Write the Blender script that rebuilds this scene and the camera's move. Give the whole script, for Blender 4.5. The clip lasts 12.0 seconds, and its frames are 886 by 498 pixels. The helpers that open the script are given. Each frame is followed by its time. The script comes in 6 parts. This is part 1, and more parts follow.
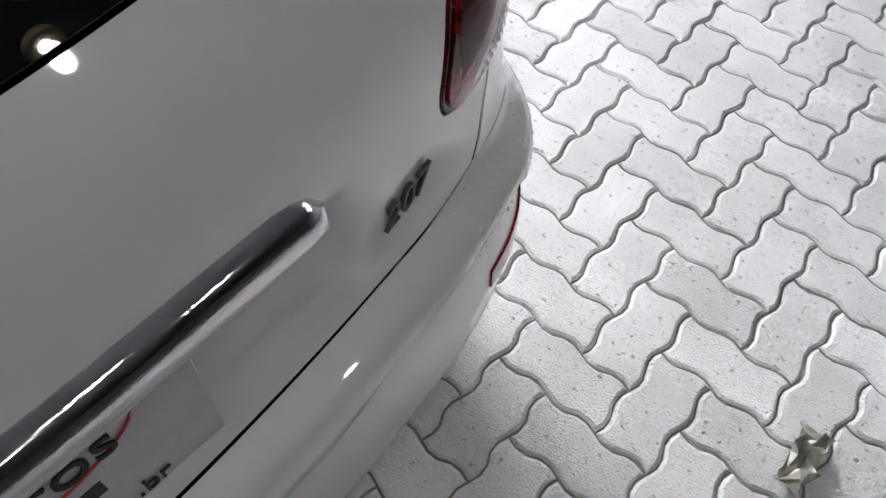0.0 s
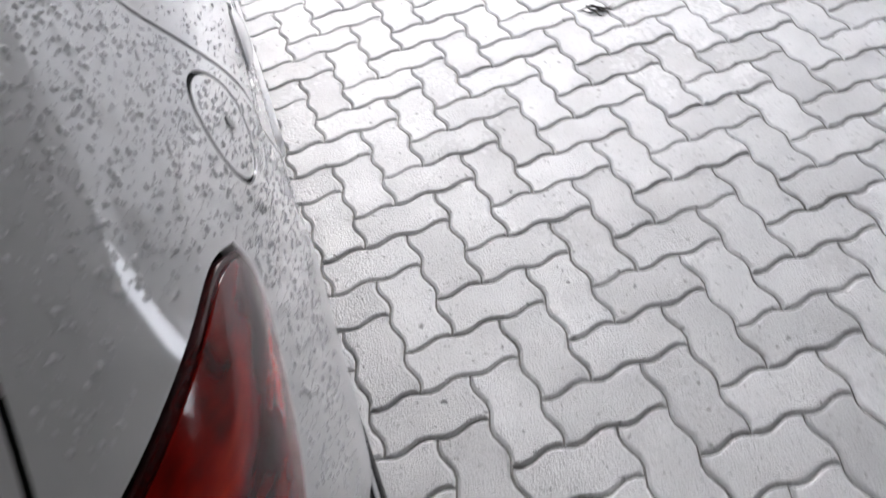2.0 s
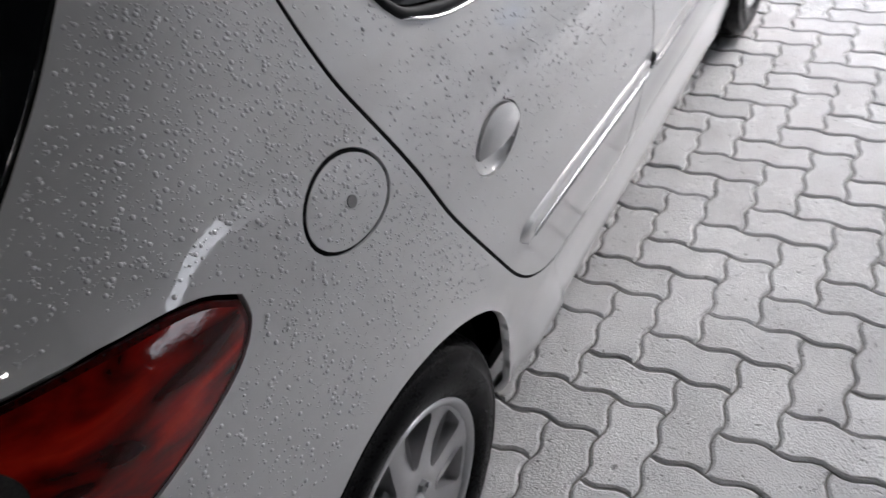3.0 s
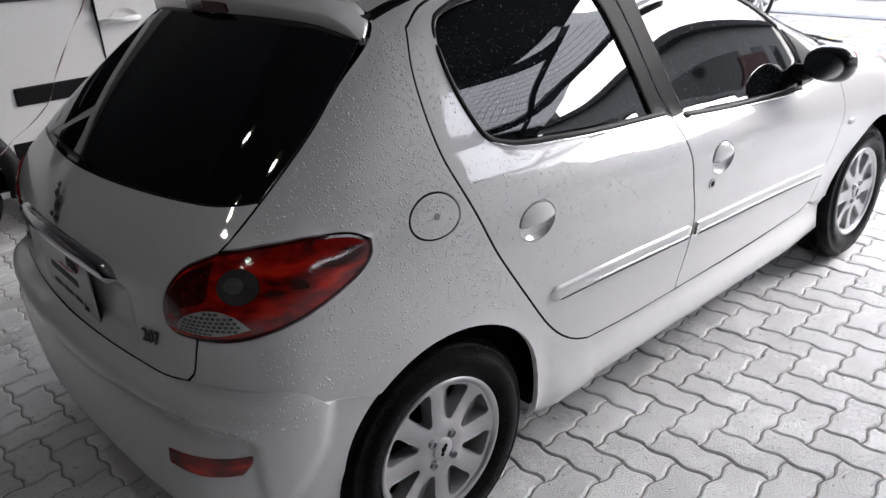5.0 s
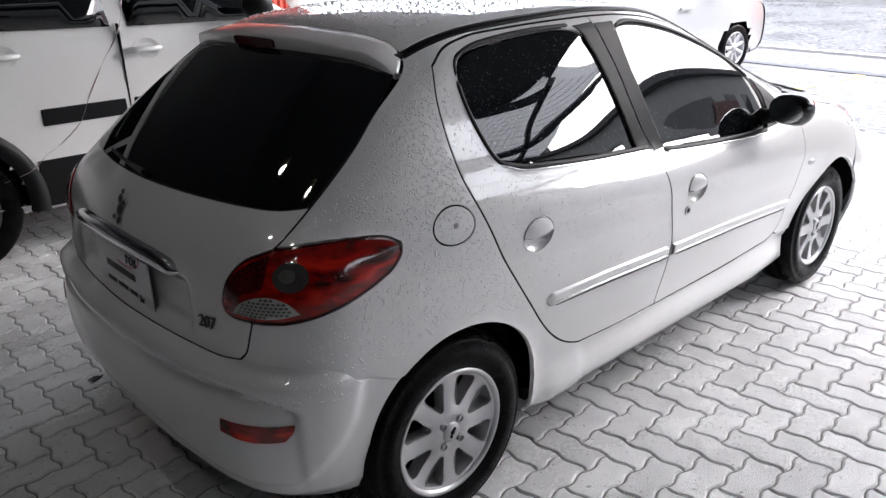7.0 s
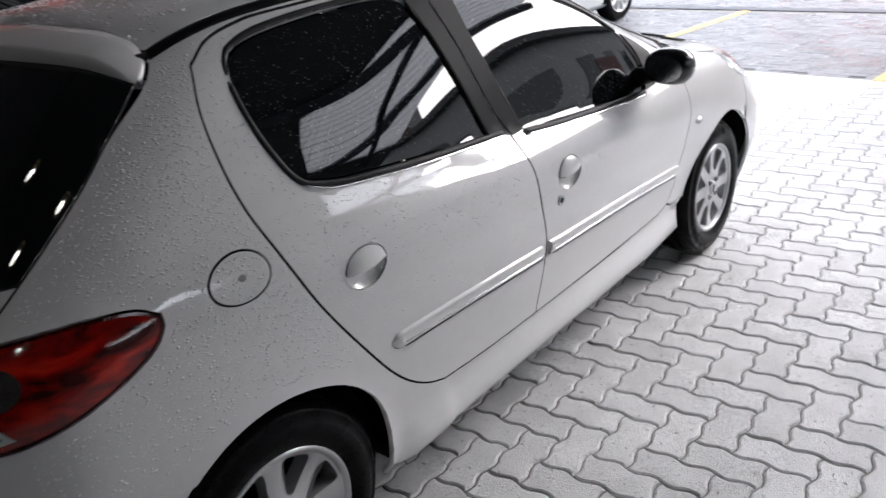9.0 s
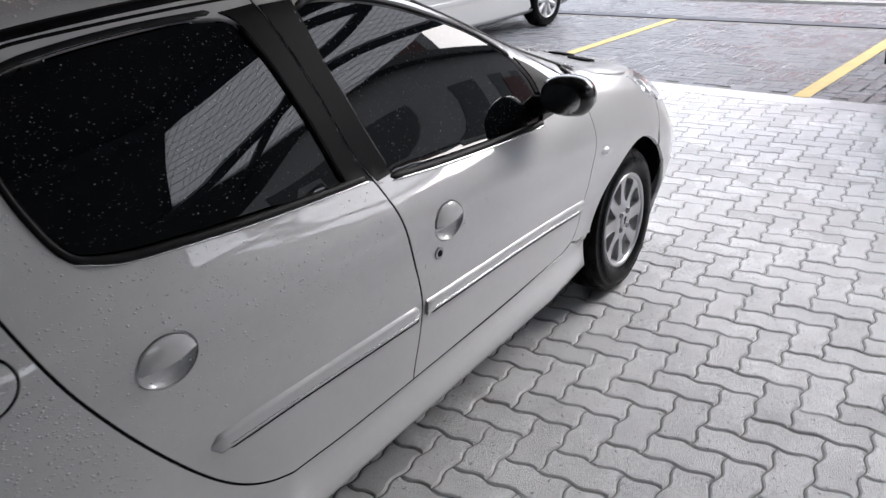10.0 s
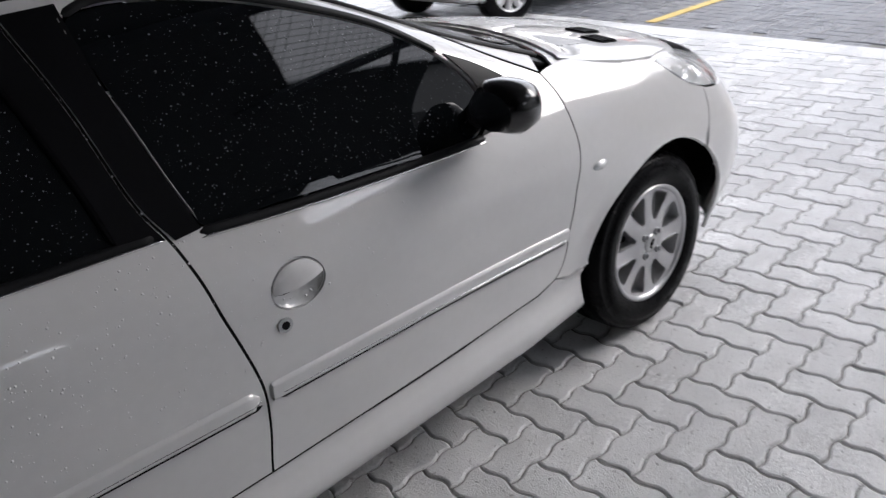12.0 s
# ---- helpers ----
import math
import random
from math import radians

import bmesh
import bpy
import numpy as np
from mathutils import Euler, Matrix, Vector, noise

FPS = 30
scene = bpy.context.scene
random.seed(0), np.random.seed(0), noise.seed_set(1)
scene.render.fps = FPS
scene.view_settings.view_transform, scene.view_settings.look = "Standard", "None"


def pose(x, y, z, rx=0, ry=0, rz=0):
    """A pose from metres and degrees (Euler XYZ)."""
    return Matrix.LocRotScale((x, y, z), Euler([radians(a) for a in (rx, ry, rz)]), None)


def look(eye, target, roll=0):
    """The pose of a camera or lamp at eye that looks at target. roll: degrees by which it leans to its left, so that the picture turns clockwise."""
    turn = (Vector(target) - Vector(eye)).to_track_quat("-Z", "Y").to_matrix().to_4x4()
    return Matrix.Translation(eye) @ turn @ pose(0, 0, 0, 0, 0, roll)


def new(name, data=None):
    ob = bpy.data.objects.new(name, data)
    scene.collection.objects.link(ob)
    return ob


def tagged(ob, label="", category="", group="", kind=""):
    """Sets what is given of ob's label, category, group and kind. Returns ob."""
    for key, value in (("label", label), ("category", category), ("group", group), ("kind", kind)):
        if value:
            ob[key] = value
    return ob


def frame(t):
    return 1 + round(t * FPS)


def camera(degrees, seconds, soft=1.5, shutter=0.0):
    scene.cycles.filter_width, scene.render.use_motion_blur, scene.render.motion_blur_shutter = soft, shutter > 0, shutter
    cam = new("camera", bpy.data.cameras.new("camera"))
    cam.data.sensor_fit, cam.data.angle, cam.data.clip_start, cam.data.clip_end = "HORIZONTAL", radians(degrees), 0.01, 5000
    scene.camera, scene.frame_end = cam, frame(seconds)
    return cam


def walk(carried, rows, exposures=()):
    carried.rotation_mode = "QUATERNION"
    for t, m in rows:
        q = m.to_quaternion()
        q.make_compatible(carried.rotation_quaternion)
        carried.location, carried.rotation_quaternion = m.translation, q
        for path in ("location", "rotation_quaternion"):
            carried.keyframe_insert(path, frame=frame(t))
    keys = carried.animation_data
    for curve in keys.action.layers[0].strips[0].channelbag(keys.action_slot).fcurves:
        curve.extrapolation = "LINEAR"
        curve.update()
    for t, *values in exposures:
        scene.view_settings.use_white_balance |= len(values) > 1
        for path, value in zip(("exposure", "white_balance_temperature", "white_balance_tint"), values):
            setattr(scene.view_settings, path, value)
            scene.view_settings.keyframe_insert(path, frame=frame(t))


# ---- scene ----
cam = camera(59.8, 12.0, soft=1.35, shutter=0.3)
PATH = [  # seconds, eye, target, roll
    (0, (-0.826, -0.084, 1.330), (-0.491, -0.521, 0.495), 5.2),
    (0.5, (-0.839, -0.119, 1.333), (-0.436, -0.506, 0.503), -0.3),
    (1, (-0.840, -0.312, 1.326), (-0.352, -0.608, 0.505), -7.1),
    (1.5, (-0.811, -0.575, 1.358), (-0.219, -0.739, 0.569), -16.8),
    (1.8, (-0.709, -0.714, 1.360), (-0.073, -0.869, 0.604), -12.0),
    (2, (-0.623, -0.812, 1.373), (0.038, -0.953, 0.635), -9.7),
    (2.5, (-0.492, -1.015, 1.370), (0.232, -0.893, 0.690), -8.0),
    (3, (-0.480, -1.236, 1.419), (0.143, -0.799, 0.771), -9.0),
    (3.2, (-0.521, -1.300, 1.445), (0.079, -0.795, 0.825), -11.2),
    (4.8, (-0.901, -1.929, 1.526), (-0.319, -1.235, 1.103), -4.6),
    (5, (-0.978, -1.964, 1.531), (-0.384, -1.268, 1.128), -3.6),
    (5.5, (-1.154, -2.033, 1.531), (-0.506, -1.367, 1.160), -1.5),
    (6, (-1.208, -2.097, 1.553), (-0.593, -1.401, 1.184), -1.7),
    (6.5, (-1.241, -2.125, 1.574), (-0.637, -1.425, 1.193), -1.8),
    (6.7, (-1.267, -2.125, 1.580), (-0.650, -1.432, 1.206), -1.3),
    (8.3, (-0.946, -2.052, 1.532), (-0.293, -1.364, 1.215), -2.6),
    (8.5, (-0.880, -2.057, 1.529), (-0.242, -1.364, 1.193), -3.8),
    (9, (-0.713, -1.952, 1.531), (-0.030, -1.344, 1.127), -5.9),
    (9.5, (-0.555, -1.866, 1.538), (0.185, -1.337, 1.121), -5.3),
    (10, (-0.305, -1.890, 1.532), (0.423, -1.344, 1.119), -4.0),
    (10.5, (-0.116, -1.987, 1.520), (0.512, -1.330, 1.102), -7.3),
    (11, (0.096, -1.964, 1.520), (0.716, -1.335, 1.051), -8.4),
    (11.5, (0.322, -1.965, 1.523), (0.973, -1.378, 1.043), -7.2),
    (12, (0.566, -2.037, 1.486), (1.124, -1.341, 1.035), -8.4),
]
walk(cam, [(t, look(eye, target, roll)) for t, eye, target, roll in PATH],
     [(0, 2.25, 6250, 13), (0.5, 2.2, 6250, 13), (1.0, 2.05, 6250, 13), (1.6, 1.75, 6250, 13), (2.2, 0.95, 6250, 13), (3.0, 0.58, 6250, 13), (4.8, 0.98, 6250, 13),
      (6.7, 1.0, 6250, 13), (8.5, 0.72, 6250, 13), (9.5, 0.34, 6250, 13), (10.0, 0.10, 6250, 13), (12.0, -0.14, 6250, 13)])

# ---- light ----
world = bpy.data.worlds.new("overcast_sky")
scene.world = world
world.use_nodes = True
wn = world.node_tree.nodes
sky = wn.new("ShaderNodeTexSky")
sky.sky_type, sky.sun_disc = "NISHITA", False
sky.sun_elevation, sky.sun_rotation = radians(33), radians(119)
sky.air_density, sky.dust_density, sky.ozone_density = 0.6, 9.0, 1.0
cloud = wn.new("ShaderNodeMix")
cloud.data_type = "RGBA"
cloud.inputs[0].default_value = 0.8
cloud.inputs[7].default_value = (9.2, 9.4, 9.8, 1)
world.node_tree.links.new(sky.outputs[0], cloud.inputs[6])
world.node_tree.links.new(cloud.outputs[2], wn["Background"].inputs[0])
wn["Background"].inputs[1].default_value = 0.30

sun = new("sun", bpy.data.lights.new("sun", "SUN"))
sun.data.energy, sun.data.angle, sun.data.color = 2.1, radians(36), (1.0, 0.99, 0.97)
sun.matrix_world = look((18, -11, 13), (0, -1, 0))

# ---- materials ----


def material(name, color, rough=0.5, metal=0.0, coat=0.0, spec=0.5, vary=0.0, scale=6.0, bump=0.0, bump_scale=60.0,
             rough_vary=0.0, island=False, transmission=0.0, detail=4.0):
    """A principled surface with two scales of variation in colour, gloss and relief."""
    m = bpy.data.materials.new(name)
    m.use_nodes = True
    n, k = m.node_tree.nodes, m.node_tree.links
    b = n["Principled BSDF"]
    b.inputs["Base Color"].default_value = (*color, 1)
    b.inputs["Roughness"].default_value = rough
    b.inputs["Metallic"].default_value = metal
    b.inputs["Coat Weight"].default_value = coat
    b.inputs["Coat Roughness"].default_value = 0.03
    b.inputs["Specular IOR Level"].default_value = spec
    b.inputs["Transmission Weight"].default_value = transmission
    where = n.new("ShaderNodeTexCoord")
    if vary or rough_vary:
        t = n.new("ShaderNodeTexNoise")
        t.inputs["Scale"].default_value, t.inputs["Detail"].default_value = scale, detail
        k.new(where.outputs["Object"], t.inputs["Vector"])
        fine = n.new("ShaderNodeTexNoise")
        fine.inputs["Scale"].default_value, fine.inputs["Detail"].default_value = scale * 14, 3.0
        k.new(where.outputs["Object"], fine.inputs["Vector"])
        both = n.new("ShaderNodeMath")
        both.operation = "ADD"
        k.new(t.outputs["Fac"], both.inputs[0])
        k.new(fine.outputs["Fac"], both.inputs[1])
        if vary:
            r = n.new("ShaderNodeMapRange")
            r.inputs[1].default_value, r.inputs[2].default_value = 0.6, 1.4
            r.inputs[3].default_value, r.inputs[4].default_value = 1 - vary, 1 + vary
            k.new(both.outputs[0], r.inputs[0])
            h = n.new("ShaderNodeHueSaturation")
            h.inputs["Color"].default_value = (*color, 1)
            if island:
                g = n.new("ShaderNodeNewGeometry")
                o = n.new("ShaderNodeObjectInfo")
                s = n.new("ShaderNodeMath")
                s.operation = "ADD"
                k.new(g.outputs["Random Per Island"], s.inputs[0])
                k.new(o.outputs["Random"], s.inputs[1])
                f = n.new("ShaderNodeMath")
                f.operation = "FRACT"
                k.new(s.outputs[0], f.inputs[0])
                q = n.new("ShaderNodeMapRange")
                q.inputs[3].default_value, q.inputs[4].default_value = 0.88, 1.1
                k.new(f.outputs[0], q.inputs[0])
                x = n.new("ShaderNodeMath")
                x.operation = "MULTIPLY"
                k.new(q.outputs[0], x.inputs[0])
                k.new(r.outputs[0], x.inputs[1])
                k.new(x.outputs[0], h.inputs["Value"])
            else:
                k.new(r.outputs[0], h.inputs["Value"])
            k.new(h.outputs[0], b.inputs["Base Color"])
        if rough_vary:
            r = n.new("ShaderNodeMapRange")
            r.inputs[1].default_value, r.inputs[2].default_value = 0.7, 1.3
            r.inputs[3].default_value, r.inputs[4].default_value = max(rough - rough_vary, 0.02), rough + rough_vary
            k.new(both.outputs[0], r.inputs[0])
            k.new(r.outputs[0], b.inputs["Roughness"])
    if bump:
        t = n.new("ShaderNodeTexNoise")
        t.inputs["Scale"].default_value, t.inputs["Detail"].default_value = bump_scale, 5.0
        k.new(where.outputs["Object"], t.inputs["Vector"])
        d = n.new("ShaderNodeBump")
        d.inputs["Strength"].default_value, d.inputs["Distance"].default_value = bump, 0.004
        k.new(t.outputs["Fac"], d.inputs["Height"])
        k.new(d.outputs[0], b.inputs["Normal"])
    return m


def paving(name, color, rough, pits=1.0):
    """Cast concrete: cloudy tone from block to block, small pits, damp patches that shine."""
    m = bpy.data.materials.new(name)
    m.use_nodes = True
    n, k = m.node_tree.nodes, m.node_tree.links
    b = n["Principled BSDF"]
    g = n.new("ShaderNodeNewGeometry")
    o = n.new("ShaderNodeObjectInfo")

    def noise(scale, detail, lo, hi, a, z):
        t = n.new("ShaderNodeTexNoise")
        t.inputs["Scale"].default_value, t.inputs["Detail"].default_value = scale, detail
        k.new(g.outputs["Position"], t.inputs["Vector"])
        r = n.new("ShaderNodeMapRange")
        for i, v in enumerate((lo, hi, a, z)):
            r.inputs[i + 1].default_value = v
        k.new(t.outputs["Fac"], r.inputs[0])
        return r.outputs[0]

    def times(p, q, how="MULTIPLY"):
        x = n.new("ShaderNodeMath")
        x.operation = how
        k.new(p, x.inputs[0])
        k.new(q, x.inputs[1])
        return x.outputs[0]
    each = n.new("ShaderNodeMapRange")
    each.inputs[3].default_value, each.inputs[4].default_value = 0.88, 1.10
    both = times(g.outputs["Random Per Island"], o.outputs["Random"], "ADD")
    fract = n.new("ShaderNodeMath")
    fract.operation = "FRACT"
    k.new(both, fract.inputs[0])
    k.new(fract.outputs[0], each.inputs[0])
    cloud = noise(7.0, 5.0, 0.3, 0.7, 0.90, 1.06)
    speck = noise(140.0, 2.0, 0.30, 0.40, 0.82, 1.0)
    pit = noise(55.0, 3.0, 0.27, 0.36, 0.5, 1.0)
    tone = times(times(each.outputs[0], cloud), times(speck, pit))
    h = n.new("ShaderNodeHueSaturation")
    h.inputs["Color"].default_value = (*color, 1)
    k.new(tone, h.inputs["Value"])
    k.new(h.outputs[0], b.inputs["Base Color"])
    damp = noise(1.6, 4.0, 0.40, 0.62, rough + 0.14, rough - 0.12)
    grain = noise(60.0, 3.0, 0.3, 0.7, 0.85, 1.2)
    k.new(times(damp, grain), b.inputs["Roughness"])
    rough_bump = noise(230.0, 4.0, 0.2, 0.8, 0.0, 0.5)
    high = times(rough_bump, times(speck, pit), "ADD")
    d = n.new("ShaderNodeBump")
    d.inputs["Strength"].default_value, d.inputs["Distance"].default_value = 0.9 * pits, 0.0045
    k.new(high, d.inputs["Height"])
    k.new(d.outputs[0], b.inputs["Normal"])
    return m


def glowing(name, color, strength):
    m = material(name, color)
    b = m.node_tree.nodes["Principled BSDF"]
    b.inputs["Emission Color"].default_value = (*color, 1)
    b.inputs["Emission Strength"].default_value = strength
    return m


def lens_red(name):
    """Red lamp plastic: the faceted reflector's glints and shade are painted into the colour as patches drawn out along
    the lamp.
    """
    m = material(name, (0.4, 0.008, 0.004), 0.09, 0.0, 0.6, 0.45, 0.0, 5.0, 0.25, 45.0)
    n, k = m.node_tree.nodes, m.node_tree.links
    where = n.new("ShaderNodeTexCoord")
    stretch = n.new("ShaderNodeMapping")
    stretch.inputs["Rotation"].default_value = (0, radians(-28), 0)
    stretch.inputs["Scale"].default_value = (0.45, 0.8, 1.7)
    k.new(where.outputs["Object"], stretch.inputs["Vector"])
    t = n.new("ShaderNodeTexNoise")
    t.inputs["Scale"].default_value, t.inputs["Detail"].default_value, t.inputs["Distortion"].default_value = 15.0, 4.0, 0.6
    k.new(stretch.outputs[0], t.inputs["Vector"])
    # ramp from shaded to shining red, painted in place of a reflector
    r = n.new("ShaderNodeValToRGB")
    r.color_ramp.elements[0].position, r.color_ramp.elements[0].color = 0.36, (0.035, 0.001, 0.001, 1)
    r.color_ramp.elements[1].position, r.color_ramp.elements[1].color = 0.70, (0.62, 0.020, 0.008, 1)
    mid = r.color_ramp.elements.new(0.52)
    mid.color = (0.24, 0.004, 0.002, 1)
    k.new(t.outputs["Fac"], r.inputs[0])
    k.new(r.outputs[0], n["Principled BSDF"].inputs["Base Color"])
    return m


PAINT = material("silver_white_car_paint", (0.70, 0.70, 0.70), 0.40, 0.0, 1.0, 0.5, 0.03, 3.0, 0.02, 900.0, 0.04)
PAINT.node_tree.nodes["Principled BSDF"].inputs["Coat IOR"].default_value = 1.75
WHITE_PAINT = material("white_car_paint", (0.80, 0.80, 0.79), 0.35, 0.0, 1.0, 0.5, 0.02, 3.0)
SILVER_PAINT = material("silver_car_paint", (0.60, 0.61, 0.62), 0.3, 0.5, 1.0, 0.5, 0.02, 3.0)
RED_PAINT = material("orange_red_car_paint", (0.62, 0.07, 0.03), 0.35, 0.0, 1.0)
BLACK_PLASTIC = material("black_grained_plastic", (0.010, 0.010, 0.011), 0.45, 0.0, 0.0, 0.16, 0.15, 8.0, 0.05, 400.0)
BLACK_TRIM = material("black_satin_pillar_trim", (0.006, 0.006, 0.007), 0.34, 0.0, 0.0, 0.06, 0.15, 8.0)
RUBBER = material("glossy_tyre_rubber", (0.004, 0.004, 0.0045), 0.30, 0.0, 0.0, 0.06, 0.3, 14.0, 0.06, 120.0, 0.10)
UNDER = material("dark_underbody_and_gap_shade", (0.006, 0.006, 0.006), 0.9, 0.0, 0.0, 0.1, 0.2, 9.0)
ALLOY = material("silver_alloy_rim", (0.50, 0.50, 0.51), 0.36, 0.6, 0.3, 0.5, 0.08, 10.0, 0.0, 1.0, 0.08)
CHROME = material("wet_chrome", (0.75, 0.75, 0.76), 0.08, 1.0, 0.0, 0.5, 0.05, 20.0, 0.06, 220.0)
DULL = material("dull_wet_metal", (0.10, 0.10, 0.10), 0.35, 0.6)
GLASS = material("dark_tinted_glass", (0.004, 0.005, 0.006), 0.015, 0.0, 0.0, 0.55, 0.1, 4.0)
CLEAR = material("clear_lens", (0.75, 0.77, 0.78), 0.08, 0.0, 1.0, 0.5, 0.1, 20.0, 0.25, 160.0)
COVER = material("clear_headlamp_cover", (0.85, 0.86, 0.87), 0.04, 0.0, 1.0, 0.5)
COVER.node_tree.nodes["Principled BSDF"].inputs["Alpha"].default_value = 0.40
SHELL = material("glossy_black_mirror_shell", (0.008, 0.008, 0.009), 0.25, 0.0, 1.0, 0.4, 0.1, 8.0)
RED_LENS = lens_red("red_lamp_lens")
DARK_RED = material("deep_red_lamp_lens", (0.05, 0.003, 0.003), 0.10, 0.0, 0.25, 0.4, 0.6, 12.0, 0.1, 40.0)
SMOKE_LENS = material("smoked_grey_lamp_lens", (0.055, 0.050, 0.048), 0.1, 0.0, 0.6, 0.5, 0.5, 20.0, 0.2, 90.0)
NET_LENS = material("pale_lens_net", (0.42, 0.41, 0.40), 0.15, 0.0, 0.8, 0.5, 0.25, 30.0)
BULB = material("grey_bulb_window", (0.10, 0.095, 0.09), 0.12, 0.0, 0.3, 0.5, 0.4, 40.0)
CELL = material("grey_lens_cell", (0.10, 0.105, 0.10), 0.12, 0.0, 1.0, 0.5, 0.4, 30.0)
WATER = material("water_drop", (0.80, 0.80, 0.81), 0.06, 0.0, 0.0, 0.5)
GLASS_WATER = material("fine_water_drop", (0.6, 0.62, 0.65), 0.05)
GLASS_WATER.node_tree.nodes["Principled BSDF"].inputs["Alpha"].default_value = 0.4
PAVER = paving("pale_grey_concrete_paver", (0.70, 0.705, 0.71), 0.24)
PAVER_DARK = paving("dark_wet_paver", (0.14, 0.145, 0.16), 0.27, 0.7)
JOINT = material("pale_joint_sand", (0.20, 0.195, 0.185), 0.85, 0.0, 0.0, 0.3, 0.3, 20.0, 0.5, 300.0)
ASPHALT = material("wet_asphalt", (0.06, 0.062, 0.067), 0.30, 0.0, 0.0, 0.35, 0.4, 0.6, 0.3, 160.0, 0.22)
LOCK_AND_GLINT = material("grey_lock_and_edge_glint", (0.22, 0.22, 0.22), 0.4)
KERB = material("wet_kerb_concrete", (0.30, 0.30, 0.30), 0.4, 0.0, 0.0, 0.5, 0.2, 4.0, 0.3, 120.0)
YELLOW = material("yellow_road_paint", (0.60, 0.43, 0.12), 0.5, 0.0, 0.0, 0.5, 0.25, 9.0, 0.3, 200.0)
ROOF_SHEET = material("dark_canopy_sheet", (0.07, 0.07, 0.073), 0.6, 0.2, 0.0, 0.4, 0.2, 2.0)
STEEL = material("dark_painted_steel", (0.05, 0.055, 0.07), 0.5, 0.3, 0.0, 0.5, 0.2, 5.0)
GALV = material("galvanised_steel", (0.45, 0.46, 0.47), 0.45, 0.7, 0.0, 0.5, 0.2, 8.0)
WALL = material("grey_rendered_wall", (0.36, 0.36, 0.355), 0.85, 0.0, 0.0, 0.3, 0.15, 1.5, 0.3, 40.0)
UNSEEN_DARK = material("dark_unseen_wall", (0.07, 0.07, 0.072), 0.85, 0.0, 0.0, 0.3, 0.15, 1.5, 0.3, 40.0)
RED_SHEET = material("red_corrugated_sheet", (0.55, 0.09, 0.06), 0.45, 0.1, 0.0, 0.5, 0.15, 2.0)
PLATE_WHITE = material("white_plate_plastic", (0.55, 0.56, 0.58), 0.35, 0.0, 0.3, 0.5, 0.12, 30.0)
INK = material("black_ink", (0.012, 0.012, 0.012), 0.5)
RED_INK = material("red_ink", (0.5, 0.05, 0.04), 0.5)
FADED = material("faded_red_paint", (0.12, 0.05, 0.045), 0.6, 0.0, 0.0, 0.4, 0.3, 1.0)
BLUE = material("blue_sign_panel", (0.12, 0.22, 0.38), 0.4, 0.0, 0.0, 0.5, 0.2, 3.0)
BALLOON_RED = material("red_balloon_latex", (0.72, 0.06, 0.025), 0.2, 0.0, 0.6, 0.5, 0.08, 8.0)
BALLOON_WHITE = material("white_balloon_latex", (0.82, 0.80, 0.77), 0.25, 0.0, 0.5, 0.5, 0.05, 8.0)
FOIL = material("crumpled_wrapper", (0.28, 0.28, 0.24), 0.35, 0.2, 0.0, 0.5, 0.3, 40.0)
LAMP = glowing("lamp_glow", (1.0, 0.98, 0.94), 35.0)
WARM = material("warm_lamp_reflector", (0.75, 0.62, 0.35), 0.4, 0.3)

# ---- helpers for meshes ----


def world_at(ob):
    at = Vector((0, 0, 0))
    while ob:
        at = at + ob.location
        ob = ob.parent
    return at


def thing(name, at, label, category, group="", kind=""):
    ob = new(name)
    ob.location = at
    ob.empty_display_size = 0.1
    return tagged(ob, label, category, group, kind)


def mesh_of(name, verts, faces, mat, smooth=True, normals=None):
    me = bpy.data.meshes.new(name)
    me.from_pydata([tuple(v) for v in verts], [], [tuple(f) for f in faces])
    me.materials.append(mat)
    me.polygons.foreach_set("use_smooth", [smooth] * len(me.polygons))
    if normals is not None:
        me.normals_split_custom_set_from_vertices([tuple(v) for v in normals])
    me.update()
    return me


def solid_part(name, verts, faces, mat, parent=None, label="", smooth=True, normals=None):
    """One mesh, given in the world's coordinates, under a thing or a part."""
    at = np.array(world_at(parent)) if parent else np.zeros(3)
    ob = new(name, mesh_of(name, np.asarray(verts, float) - at, faces, mat, smooth, normals))
    if parent:
        ob.parent = parent
    if label:
        ob["label"] = label
    return ob


def part(name, bm, mat, parent=None, label="", smooth=True):
    """Links a bmesh, in the world's coordinates, as one mesh object."""
    me = bpy.data.meshes.new(name)
    if parent:
        bmesh.ops.translate(bm, verts=bm.verts, vec=-world_at(parent))
    bmesh.ops.recalc_face_normals(bm, faces=bm.faces)
    bm.to_mesh(me)
    bm.free()
    me.materials.append(mat)
    me.polygons.foreach_set("use_smooth", [smooth] * len(me.polygons))
    ob = new(name, me)
    if parent:
        ob.parent = parent
    if label:
        ob["label"] = label
    return ob


def box(bm, x0, y0, z0, x1, y1, z1, bevel=0.0):
    made = bmesh.ops.create_cube(bm, size=1.0)["verts"]
    bmesh.ops.scale(bm, vec=(x1 - x0, y1 - y0, z1 - z0), verts=made)
    bmesh.ops.translate(bm, vec=((x0 + x1) / 2, (y0 + y1) / 2, (z0 + z1) / 2), verts=made)
    if bevel:
        edges = list({e for v in made for e in v.link_edges})
        bmesh.ops.bevel(bm, geom=edges, offset=bevel, segments=2, affect="EDGES", profile=0.6)
    return bm


def block(name, bounds, mat, parent=None, label="", bevel=0.0):
    return part(name, box(bmesh.new(), *bounds, bevel), mat, parent, label, False)


